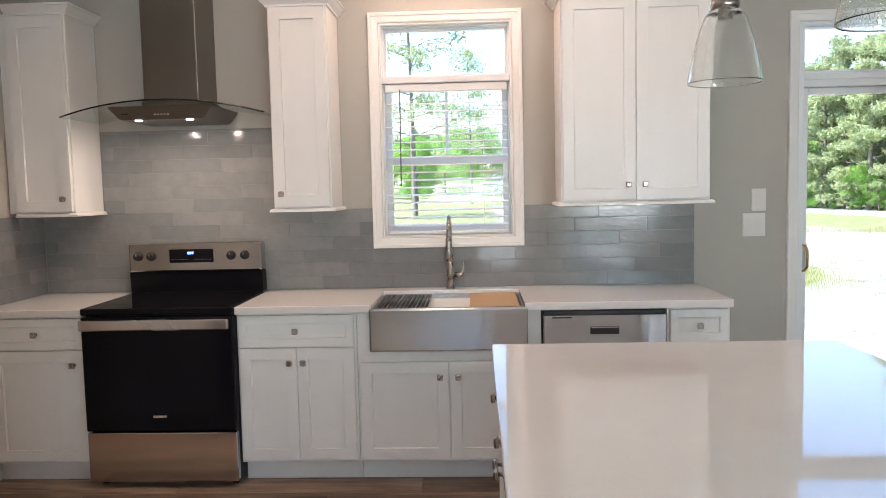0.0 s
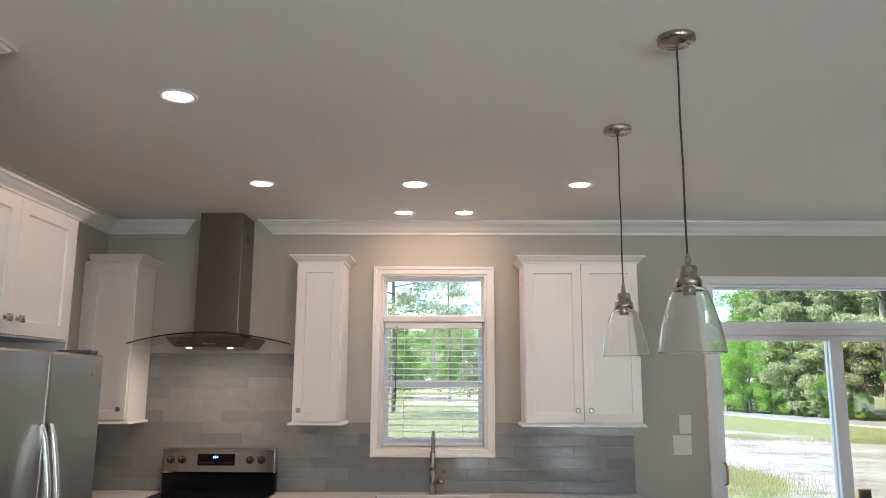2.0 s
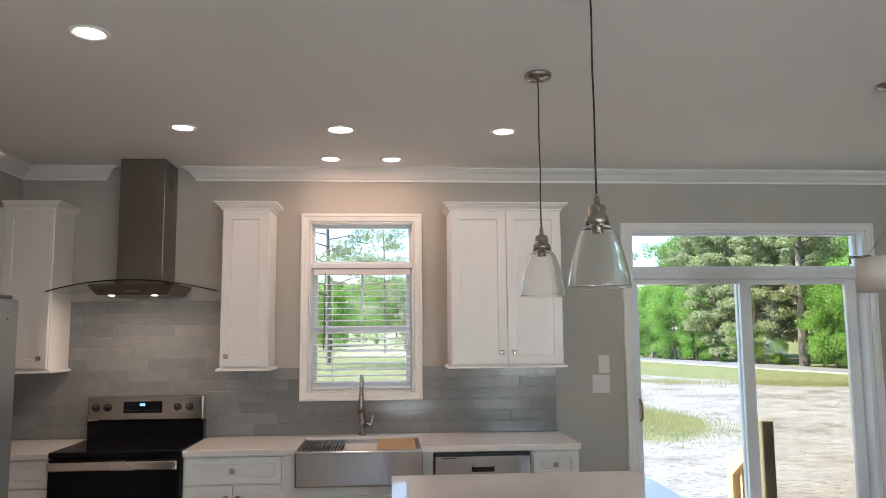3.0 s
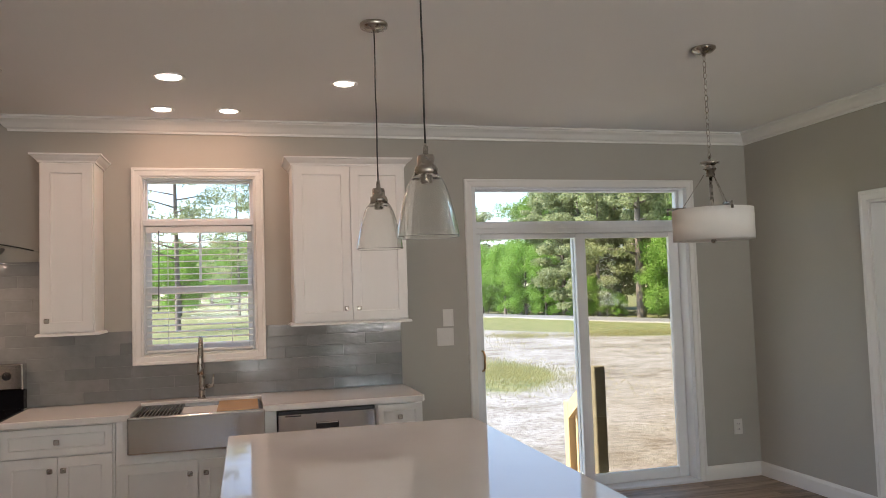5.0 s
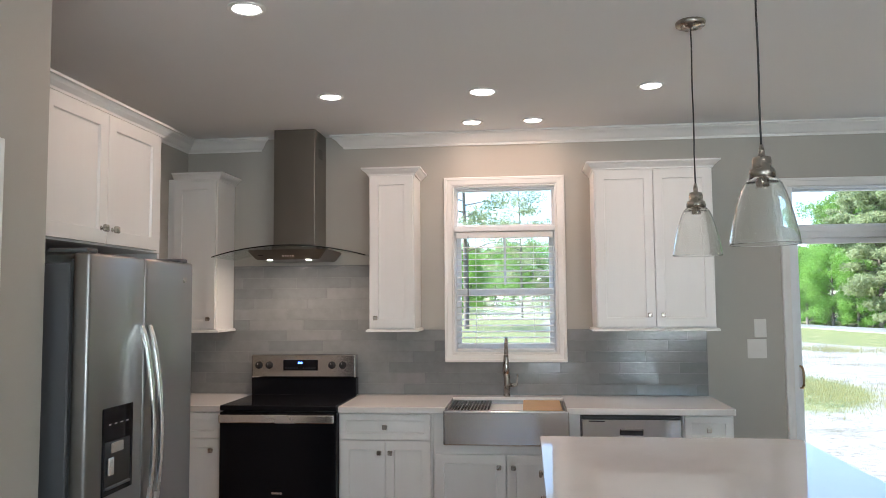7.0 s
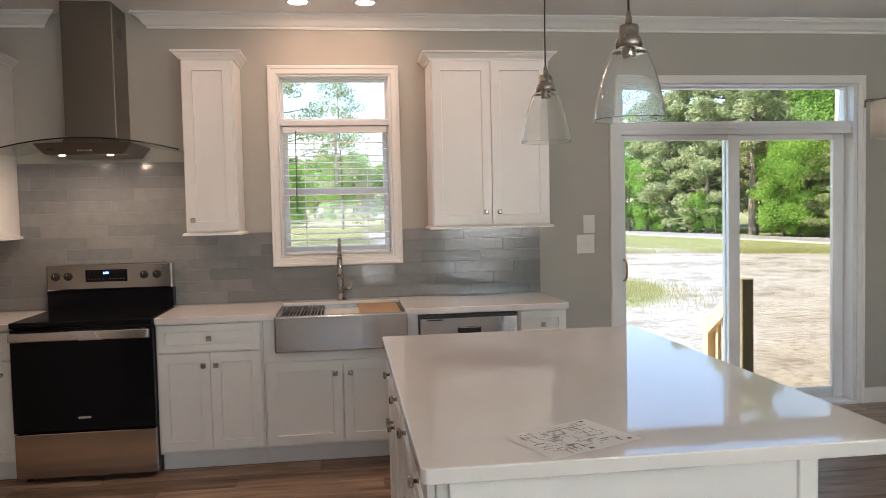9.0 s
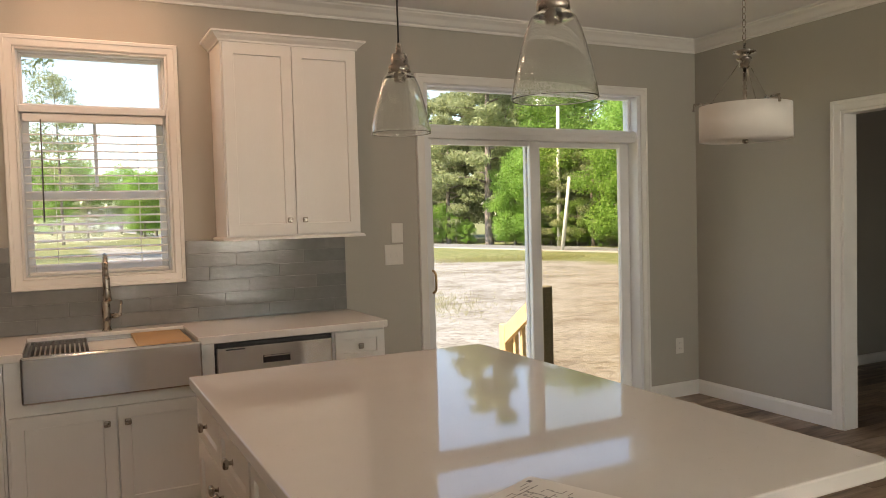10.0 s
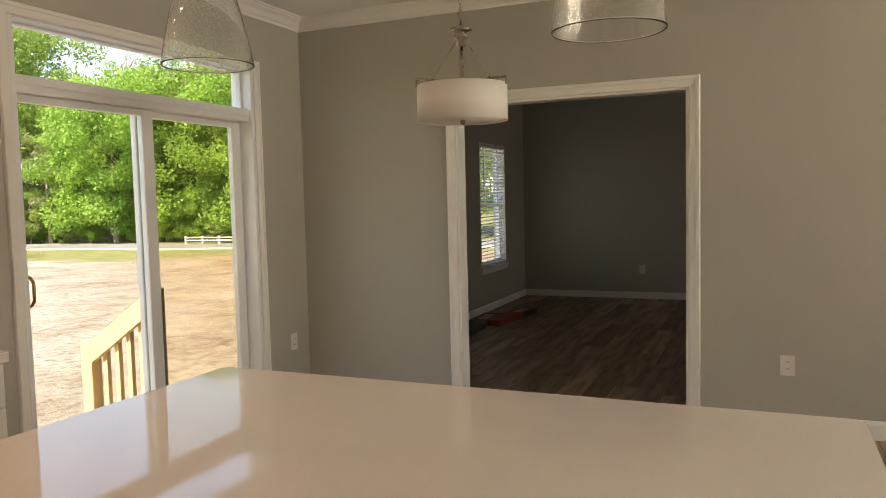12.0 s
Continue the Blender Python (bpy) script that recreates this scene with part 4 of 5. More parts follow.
for lx in (-0.135, 0.135):
    part("hood_light", at_world(lathe([(0.017, 1.8645), (0.017, 1.862), (0.014, 1.8615)], 20, HX + lx, -0.405), hm), M["hood_glow"], hd, "small lit round lamp")
    sp = area_lamp("hood_lamp", pose(HX + lx, -0.405, 1.856), 0.03, 0.03, 0.7, (1.0, 0.74, 0.54), "DISK")
for k in range(5):
    part("button", at_world(boxes((HX - 0.03 + k * 0.017, HX - 0.02 + k * 0.017, -0.4585, -0.4565, 1.885, 1.893)), hm), M["bright_steel"], hd)
part("badge", at_world(boxes((HX - 0.20, HX - 0.165, -0.4585, -0.4565, 1.892, 1.897)), hm), M["black"], hd)

# ---- refrigerator, facing the room ----
FRX = 0.452
fm = pose(FRX, -2.905, 0.0, 0, 0, 90)
fr = thing("refrigerator", fm, "stainless steel side-by-side refrigerator with ice dispenser", "refrigerator")
W, SPL = 0.825, 0.390
part("case", boxes((0.004, W - 0.004, 0.078, 0.83, 0.035, 1.722), bevel=0.004), M["case_grey"], fr, "dark grey painted cabinet")
part("gasket", boxes((0.012, W - 0.012, 0.066, 0.079, 0.10, 1.735)), M["rubber"], fr)


def fridge_door(nm, x0, x1):
    bm = boxes((x0, x1, 0.0, 0.066, 0.095, 1.757), bevel=0.012, seg=4)
    for f in bm.faces:
        f.smooth = True
    return part(nm, bm, M["steel"], fr)


fd = fridge_door("freezer_door", 0.0, SPL - 0.003)
rd = fridge_door("fridge_door", SPL + 0.003, W)
part("badge", boxes((SPL + 0.335, SPL + 0.365, -0.0012, 0.001, 1.668, 1.690), bevel=0.0004), M["nickel"], rd, "small pale badge")
for x, par in ((SPL - 0.031, fd), (SPL + 0.031, rd)):
    bm = bmesh.new()
    rings = []
    for k in range(21):
        f = k / 20
        y, z = -0.006 - 0.056 * math.sin(math.pi * f) ** 0.75, 0.625 + 0.865 * f
        rings.append([bm.verts.new((x + dx, y + dy, z)) for dx, dy in ((-0.012, -0.004), (-0.006, -0.009), (0.006, -0.009), (0.012, -0.004), (0.012, 0.005), (-0.012, 0.005))])
    for a, b in zip(rings, rings[1:]):
        for q in range(6):
            f = bm.faces.new((a[q], a[(q + 1) % 6], b[(q + 1) % 6], b[q]))
            f.smooth = q < 3
    bm.faces.new(rings[0][::-1])
    bm.faces.new(rings[-1])
    part("handle", bm, M["bright_steel"], par, "bowed bright steel handle")
dp = part("dispenser", boxes((0.100, 0.308, -0.004, 0.012, 1.075, 1.198), (0.100, 0.116, -0.004, 0.012, 0.885, 1.075), (0.292, 0.308, -0.004, 0.012, 0.885, 1.075), (0.116, 0.292, -0.004, 0.012, 0.885, 0.905), bevel=0.002), M["black_glass"], fd, "black ice and water dispenser")
part("niche", boxes((0.116, 0.292, -0.0015, 0.004, 0.905, 1.075)), M["black"], dp)
part("drip_tray", boxes((0.122, 0.286, -0.010, -0.0016, 0.906, 0.916), bevel=0.002), M["case_grey"], dp)
part("paddle", boxes((0.130, 0.168, -0.012, -0.0016, 0.955, 1.020), bevel=0.004, seg=2), M["bright_steel"], dp, "pale dispenser paddle")
part("spout_plate", boxes((0.150, 0.232, -0.011, -0.0016, 1.032, 1.070), bevel=0.003), M["bright_steel"], dp)
for k in range(4):
    part("touch_mark", boxes((0.137 + k * 0.04, 0.152 + k * 0.04, -0.0048, -0.0041, 1.135, 1.139)), M["cream_plate"], dp)
for hx2 in (0.05, W - 0.05):
    part("hinge_cover", boxes((hx2 - 0.035, hx2 + 0.035, 0.02, 0.17, 1.7585, 1.775), bevel=0.006, seg=2), M["case_grey"], fr)
part("toe_grille", boxes((0.01, W - 0.01, 0.05, 0.09, 0.0, 0.09), bevel=0.003), M["black"], fr)

# ---- island ----
IX0, IX1, IY0, IY1 = 2.022, 3.240, -3.45, -1.612
im = pose(2.063, -1.642, 0.0, 0, 0, -90)
for k in range(2):
    w = 0.868
    half = w / 2
    fronts = [("drawer", 0.012, half - 0.003, 0.708, 0.860, half / 2, 0.787), ("drawer", half + 0.003, w - 0.012, 0.708, 0.860, half * 1.5, 0.787),
              ("door", 0.012, half - 0.0015, 0.128, 0.700, half - 0.04, 0.628), ("door", half + 0.0015, w - 0.012, 0.128, 0.700, half + 0.04, 0.628)]
    base_cabinet(pose(2.063, -1.644 - k * 0.872, 0.0, 0, 0, -90), w, "white shaker island cabinet with two drawers and doors", fronts, 0.60, group="island cabinets")
ip = thing("kitchen_island", pose(2.83, -2.52, 0.0), "white panelled back and ends of the kitchen island", "island")
part("end_panel", at_world(boxes((2.090, 2.985, -3.415, -3.388, 0.0, 0.8745), bevel=0.002), pose(2.83, -2.52, 0)), M["cabinet"], ip)
part("end_panel", at_world(boxes((2.090, 2.985, -1.642, -1.620, 0.0, 0.8745), bevel=0.002), pose(2.83, -2.52, 0)), M["cabinet"], ip)
part("back_panel", at_world(boxes((2.668, 2.985, -3.386, -1.644, 0.0, 0.8745), bevel=0.002), pose(2.83, -2.52, 0)), M["cabinet"], ip)
for y0 in (-3.424, -1.70):
    part("corner_post", at_world(boxes((2.945, 2.996, y0, y0 + 0.08, 0.0, 0.8742), bevel=0.003), pose(2.83, -2.52, 0)), M["cabinet"], ip)
part("base_shoe", at_world(boxes((2.092, 2.995, -3.432, -3.4165, 0.0, 0.11), (2.9865, 3.000, -3.34, -1.71, 0.0, 0.11), bevel=0.003), pose(2.83, -2.52, 0)), M["cabinet"], ip)
rr = 0.035
outline = []
for cx2, cy2, a0 in ((IX1 - rr, IY1 - rr, 0), (IX0 + 0.012, IY1 - 0.012, 90), (IX0 + rr * 0.6, IY0 + rr * 0.6, 180), (IX1 - rr, IY0 + rr, 270)):
    r2 = {0: rr, 90: 0.012, 180: rr * 0.6, 270: rr}[a0]
    outline += [(cx2 + r2 * math.cos(radians(a0 + q)), cy2 + r2 * math.sin(radians(a0 + q))) for q in (0, 30, 60, 90)]
it = mesh_ob("island_worktop", prism(bmesh.new(), outline, 0.8755, 0.914, 0.004), M["quartz"])
tagged(it, "large white speckled quartz island worktop", "worktop")

# printed floor plan on the island
pa, pb, pc = Vector((2.245, -3.245)), Vector((2.482, -3.142)), Vector((2.312, -3.432))
ux, uy = (pb - pa).normalized(), Vector(((pb - pa).y, -(pb - pa).x)).normalized()
lx, ly = 0.279, 0.216
pm = Matrix.Translation((pa.x, pa.y, 0.9142)) @ Matrix.Rotation(math.atan2(ux.y, ux.x), 4, "Z")
sh = thing("paper_sheet", pm, "white printed house plan lying on the island", "paper")
bm = bmesh.new()
nxp = 10
rows_p = [[bm.verts.new((lx * i / nxp, -ly * j / 4, 0.0004 + (0.004 * max(0, i / nxp - 0.75) + 0.003 * max(0, 0.2 - i / nxp)))) for i in range(nxp + 1)] for j in range(5)]
for a, b in zip(rows_p, rows_p[1:]):
    for i in range(nxp):
        bm.faces.new((a[i], a[i + 1], b[i + 1], b[i]))
part("sheet", bm, M["paper"], sh)
random.seed(5)
bm = bmesh.new()
for k in range(120):
    x, y = random.uniform(0.02, 0.235), -random.uniform(0.02, 0.185)
    if random.random() < 0.5:
        box(bm, x, x + random.uniform(0.008, 0.04), y - 0.0007, y + 0.0007, 0.0016, 0.0019)
    else:
        box(bm, x - 0.0007, x + 0.0007, y - random.uniform(0.008, 0.03), y, 0.0016, 0.0019)
for x, y in ((0.245, -0.012), (0.248, -0.19), (0.12, -0.195)):
    box(bm, x, x + 0.012, y - 0.010, y, 0.0016, 0.0019)
tagged(part("print", bm, M["ink"], sh, "dark printed plan lines"), kind="stuff")

# ---- lights ----
for k, (cx, cy) in enumerate(CANS):
    r = 0.088 if k in (1,) else 0.078
    d = thing("recessed_light", pose(cx, cy, CEIL), "lit white recessed ceiling downlight", "ceiling light", "ceiling downlights")
    part("trim_ring", lathe([(r, -0.0005), (r, -0.006), (r - 0.010, -0.009), (r - 0.020, -0.004), (r - 0.022, -0.0005)], 36, closed=True), M["trim"], d)
    part("lens", lathe([(r - 0.0225, -0.0006), (r - 0.0225, -0.003), (0.01, -0.0045)], 36), M["lamp_glow"], d, "glowing warm white lens")


def pendant(x, y, zb):
    p = thing("pendant_light", pose(x, y, CEIL), "clear seeded glass pendant on a dark cord", "pendant light", "pendants over the island")
    b = zb - CEIL
    part("canopy", lathe([(0.062, -0.0005), (0.064, -0.006), (0.062, -0.020), (0.050, -0.026), (0.012, -0.027), (0.006, -0.034)], 32), M["nickel"], p)
    for s in (-1, 1):
        part("canopy_screw", lathe([(0.004, -0.0265), (0.0055, -0.030), (0.004, -0.034)], 10, s * 0.042, 0), M["bright_steel"], p)
    drop = [(0.0012 * math.sin(k * 1.3), 0.001 * math.cos(k), -0.030 + (b + 0.305 + 0.030) * k / 10) for k in range(10)] + [(0, 0, b + 0.300)]
    part("cord", tube(bmesh.new(), drop, 0.0032, 6), M["rubber"], p)
    part("socket_cap", lathe([(0.006, b + 0.312), (0.010, b + 0.290), (0.010, b + 0.276), (0.026, b + 0.272), (0.029, b + 0.262), (0.029, b + 0.238), (0.037, b + 0.234), (0.040, b + 0.222), (0.040, b + 0.210), (0.034, b + 0.206)], 28), M["nickel"], p)
    part("lamp_holder", lathe([(0.020, b + 0.2055), (0.021, b + 0.195), (0.018, b + 0.190), (0.021, b + 0.184), (0.018, b + 0.178)], 20), M["nickel"], p)
    out = [(0.042, 0.206), (0.056, 0.190), (0.068, 0.160), (0.080, 0.120), (0.091, 0.075), (0.099, 0.035), (0.104, 0.003), (0.104, 0.0)]
    inner = [(r - 0.003, z) for r, z in out[::-1]]
    g = part("glass_shade", lathe([(r, b + z) for r, z in out + inner], 48, closed=True), M["pendant_glass"], p, "clear seeded glass bell shade")
    return p


pendant(2.700, -2.056, 1.762)
pendant(2.701, -2.972, 1.742)

# drum chandelier
CHX, CHY = 4.452, -1.985
ch = thing("chandelier", pose(CHX, CHY, CEIL), "brushed nickel chandelier with white linen drum shade", "chandelier")


def cz(z):
    return z - CEIL


part("canopy", lathe([(0.062, -0.0005), (0.062, -0.010), (0.045, -0.024), (0.012, -0.030), (0.008, -0.045)], 32), M["nickel"], ch)
z, k = -0.040, 0
while z > cz(2.215):
    loop = [(0.009 * math.cos(a), 0.0, 0.018 * math.sin(a)) for a in np.linspace(0, 2 * math.pi, 13).tolist()]
    loop = [((x, 0, zz + z - 0.018) if k % 2 else (0, x, zz + z - 0.018)) for x, _, zz in loop]
    part("chain_link", tube(bmesh.new(), loop, 0.0018, 6), M["nickel"], ch)
    z, k = z - 0.030, k + 1
part("hub", lathe([(0.004, cz(2.222)), (0.006, cz(2.195)), (0.048, cz(2.188)), (0.052, cz(2.180)), (0.030, cz(2.174)), (0.020, cz(2.165)), (0.034, cz(2.155)), (0.034, cz(2.148)), (0.022, cz(2.142)), (0.022, cz(2.115)), (0.014, cz(2.108))], 28), M["nickel"], ch)
part("stem", tube(bmesh.new(), [(0, 0, cz(2.11)), (0, 0, cz(1.80))], 0.009, 12), M["nickel"], ch)
R = 0.201
part("shade", lathe([(R, cz(1.782)), (R, cz(1.941)), (R - 0.004, cz(1.941)), (R - 0.004, cz(1.782))], 64, closed=True), M["linen"], ch, "white linen drum shade")
part("diffuser", lathe([(R - 0.005, cz(1.786)), (R - 0.005, cz(1.790)), (0.02, cz(1.790))], 48), M["linen"], ch, "white frosted diffuser disc")
part("finial", lathe([(0.013, cz(1.7855)), (0.013, cz(1.772)), (0.008, cz(1.766))], 16), M["nickel"], ch)
for a in (20, 140, 260):
    u = Vector((math.cos(radians(a)), math.sin(radians(a)), 0))
    br = part("bracket", tube(bmesh.new(), [u * (R - 0.07) + Vector((0, 0, cz(1.956))), u * (R + 0.022) + Vector((0, 0, cz(1.956))), u * (R + 0.022) + Vector((0, 0, cz(1.925)))], 0.007, 4), M["nickel"], ch)
    part("stay_wire", tube(bmesh.new(), [u * 0.03 + Vector((0, 0, cz(2.125))), u * (R - 0.055) + Vector((0, 0, cz(1.958)))], 0.0018, 6), M["nickel"], ch)


# ---- switches and outlets ----
def plate(name, m, w, h, label, cat, pieces):
    t = thing(name, m, label, cat)
    part("plate", boxes((-w / 2, w / 2, -0.006, -0.0005, -h / 2, h / 2), bevel=0.002), M["cream_plate"], t)
    for nm, x, z, pw, ph, mat in pieces:
        part(nm, boxes((x - pw / 2, x + pw / 2, -0.0095, -0.0062, z - ph / 2, z + ph / 2), bevel=0.001), M[mat], t)
    return t


plate("light_switch", pose(3.552, 0, 1.375), 0.080, 0.125, "white blank switch plate on the greige wall", "switch", [("rocker", 0, 0, 0.034, 0.068, "cream_plate")])
plate("light_switch", pose(3.526, 0, 1.236), 0.126, 0.130, "white double toggle switch plate on the greige wall", "switch", [("toggle", -0.023, 0.0, 0.012, 0.026, "cream_plate"), ("toggle", 0.023, 0.0, 0.012, 0.026, "cream_plate")])
outlet = [("socket", 0, 0.021, 0.034, 0.030, "cream_plate"), ("socket", 0, -0.021, 0.034, 0.030, "cream_plate"), ("slot", -0.007, 0.023, 0.003, 0.010, "rubber"), ("slot", 0.007, 0.023, 0.003, 0.010, "rubber"), ("slot", -0.007, -0.019, 0.003, 0.010, "rubber"), ("slot", 0.007, -0.019, 0.003, 0.010, "rubber")]
def outlet_at(m, label):
    t = plate("power_outlet", m, 0.078, 0.122, label, "outlet", outlet[:2])
    for nm, x, z, pw, ph, mat in outlet[2:]:
        part(nm, boxes((x - pw / 2, x + pw / 2, -0.0102, -0.0097, z - ph / 2, z + ph / 2)), M[mat], t)


outlet_at(pose(5.945, 0, 0.402), "white power outlet beside the glass door")
outlet_at(pose(RW, -3.345, 0.402, 0, 0, -90), "white power outlet low on the greige wall")
outlet_at(pose(FARX, -1.66, 0.40, 0, 0, -90), "white power outlet in the empty next room")

# flooring cartons in the next room
for (x, y, z, rz, l, w, h, mat, label) in ((9.10, -0.27, 0.0, 4, 1.25, 0.22, 0.055, "carton_dark", "dark flat flooring carton on the floor"), (9.68, -0.20, 0.0, -7, 1.05, 0.20, 0.06, "carton_red", "red and white flooring carton on the floor")):
    y -= 0.0 if mat == "carton_dark" else 0.27
    t = thing("flooring_carton", pose(x, y, z, 0, 0, rz), label, "carton", "flooring cartons")
    part("box", boxes((-l / 2, l / 2, -w / 2, w / 2, 0.0, h), bevel=0.003), M[mat], t)
    part("print_band", boxes((l * 0.1, l * 0.42, -w / 2 - 0.001, w / 2 + 0.001, 0.004, h + 0.0008)), M["carton_dark" if mat == "carton_red" else "carton_red"], t)
    for q in range(4):
        part("print_mark", boxes((l * (0.13 + 0.07 * q), l * (0.17 + 0.07 * q), -w / 4, w / 4, h + 0.001, h + 0.0015)), M["carton_white"], t)

# ---- outdoors ----


def ground_z(x, y):
    """Flat by the house, rising gently to the open lawn."""
    rise = max(0.0, y - 12) * 0.0165 * min(1.0, max(0.0, (18 - x) / 16))
    bumps = 0.05 * noise.noise(Vector((x * 0.25, y * 0.25, 3.0))) * min(1.0, max(0.0, (y - 1.5) / 4))
    return -0.60 + min(rise, 2.6) + bumps


def spaced(lo, hi, fine0, fine1, step, grow=1.22):
    vals, v, s = [], fine0, step
    while v < fine1:
        vals.append(v)
        v += step
    up, s = [fine1], step
    while up[-1] < hi:
        s *= grow
        up.append(up[-1] + s)
    dn, s = [fine0 - step], step
    while dn[-1] > lo:
        s *= grow
        dn.append(dn[-1] - s)
    return dn[::-1] + vals + up


xs, ys = spaced(-1800, 1800, -4, 34, 0.6), spaced(-1800, 2200, 0.4, 60, 0.6)
verts = [(x, y, ground_z(x, y) if y > 0 else -0.60) for y in ys for x in xs]
nx = len(xs)
faces = [(j * nx + i, j * nx + i + 1, (j + 1) * nx + i + 1, (j + 1) * nx + i) for j in range(len(ys) - 1) for i in range(nx - 1)]
me = bpy.data.meshes.new("ground")
me.from_pydata(verts, [], faces)
me.materials.append(M["earth"])
me.polygons.foreach_set("use_smooth", [True] * len(me.polygons))
tagged(new("ground", me), "pale sandy yard with straw and patches of grass", "ground", kind="structure")


def strip(name, x_at, half, lift, material, label, cat):
    """A band that follows the ground along the road's line."""
    bm, prev = bmesh.new(), None
    for k in range(60):
        y = -30 + k * 4.0
        x = x_at(y)
        row = [bm.verts.new((x + s * half, y, (ground_z(x, y) if y > 0 else -0.6) + lift * q)) for s, q in ((-1, -1.5), (-1, 1), (1, 1), (1, -1.5))]
        if prev:
            for q in range(3):
                bm.faces.new((prev[q], prev[q + 1], row[q + 1], row[q]))
        prev = row
    return structure(name, bm, material, label, cat)


def road_x(y):
    return 32.5 - 0.155 * y


strip("road", road_x, 1.9, 0.05, M["asphalt"], "grey asphalt road in front of the woods", "road")
strip("pavement_verge", lambda y: road_x(y) - 2.05, 0.13, 0.07, M["road_line"], "pale gravel edge along the road", "verge")

# back steps: treads, stringers, post and railing
stm = pose(4.30, 0.55, -0.60)
st = thing("back_steps", stm, "new pine back steps with a sloping handrail", "steps")
for k, (y0, y1, z) in enumerate(((0.18, 0.50, -0.08), (0.50, 0.78, -0.26), (0.78, 1.06, -0.43))):
    part("tread", at_world(boxes((3.80, 4.76, y0, y1 - 0.005, z - 0.038, z), bevel=0.003), stm), M["pine"], st)
for x in (3.82, 4.70):
    bm = bmesh.new()
    prof = [(0.18, -0.119), (0.495, -0.119), (0.495, -0.30), (0.775, -0.30), (0.775, -0.47), (1.05, -0.47), (1.05, -0.64), (0.18, -0.64)]
    a = [bm.verts.new((x, y, z)) for y, z in prof]
    b = [bm.verts.new((x + 0.04, y, z)) for y, z in prof]
    bm.faces.new(a)
    bm.faces.new(b[::-1])
    for q in range(len(prof)):
        bm.faces.new((a[q], a[(q + 1) % len(prof)], b[(q + 1) % len(prof)], b[q]))
    part("stringer", at_world(bm, stm), M["pine"], st)
part("post", at_world(boxes((4.806, 4.906, 0.224, 0.314, -0.66, 0.931), bevel=0.012, seg=2), stm), M["treated"], st, "treated lumber post, its shaded near face put into a darker colour")
part("newel", at_world(boxes((4.812, 4.902, 0.785, 0.875, -0.66, 0.577), bevel=0.006), stm), M["pine"], st)


def slanted(x0, x1, y0, z0, y1, z1, h):
    bm = bmesh.new()
    v = [bm.verts.new(p) for p in ((x0, y0, z0), (x1, y0, z0), (x1, y1, z1), (x0, y1, z1), (x0, y0, z0 - h), (x1, y0, z0 - h), (x1, y1, z1 - h), (x0, y1, z1 - h))]
    for q in ((0, 1, 2, 3), (7, 6, 5, 4), (0, 4, 5, 1), (1, 5, 6, 2), (2, 6, 7, 3), (3, 7, 4, 0)):
        bm.faces.new([v[i] for i in q])
    return bm


part("handrail", at_world(slanted(4.815, 4.853, 0.3145, 0.885, 0.7845, 0.572, 0.14), stm), M["pine"], st)
part("bottom_rail", at_world(slanted(4.825, 4.853, 0.3145, 0.10, 0.7845, -0.20, 0.09), stm), M["pine"], st)
for k in range(4):
    y = 0.375 + k * 0.105
    part("baluster", at_world(boxes((4.8535, 4.888, y, y + 0.035, -0.02 - 0.64 * (y - 0.3145) - 0.02, 0.86 - 0.666 * (y - 0.3145)), bevel=0.002), stm), M["pine"], st)

# ---- trees ----
rng = np.random.default_rng(11)


def leaf_mesh(name, centres, radii, per, size, material, flat=0.6, narrow=0.55):
    """Many small leaves scattered round limb ends."""
    vs, fs = [], []
    for c, r in zip(centres, radii):
        n = int(per * (r ** 2))
        p = rng.normal(size=(n, 3))
        p /= np.linalg.norm(p, axis=1)[:, None]
        p *= (rng.random((n, 1)) ** 0.45) * r
        p[:, 2] *= flat
        for q in p:
            o = np.asarray(c) + q
            a = rng.normal(size=3)
            a /= np.linalg.norm(a)
            b = np.cross(a, rng.normal(size=3))
            b /= np.linalg.norm(b)
            s = size * (0.6 + 0.8 * float(rng.random()))
            k = len(vs)
            vs += [tuple(o - a * s), tuple(o + b * s * narrow), tuple(o + a * s), tuple(o - b * s * narrow)]
            fs.append((k, k + 1, k + 2, k + 3))
    me = bpy.data.meshes.new(name)
    me.from_pydata(vs, [], fs)
    me.materials.append(material)
    return me


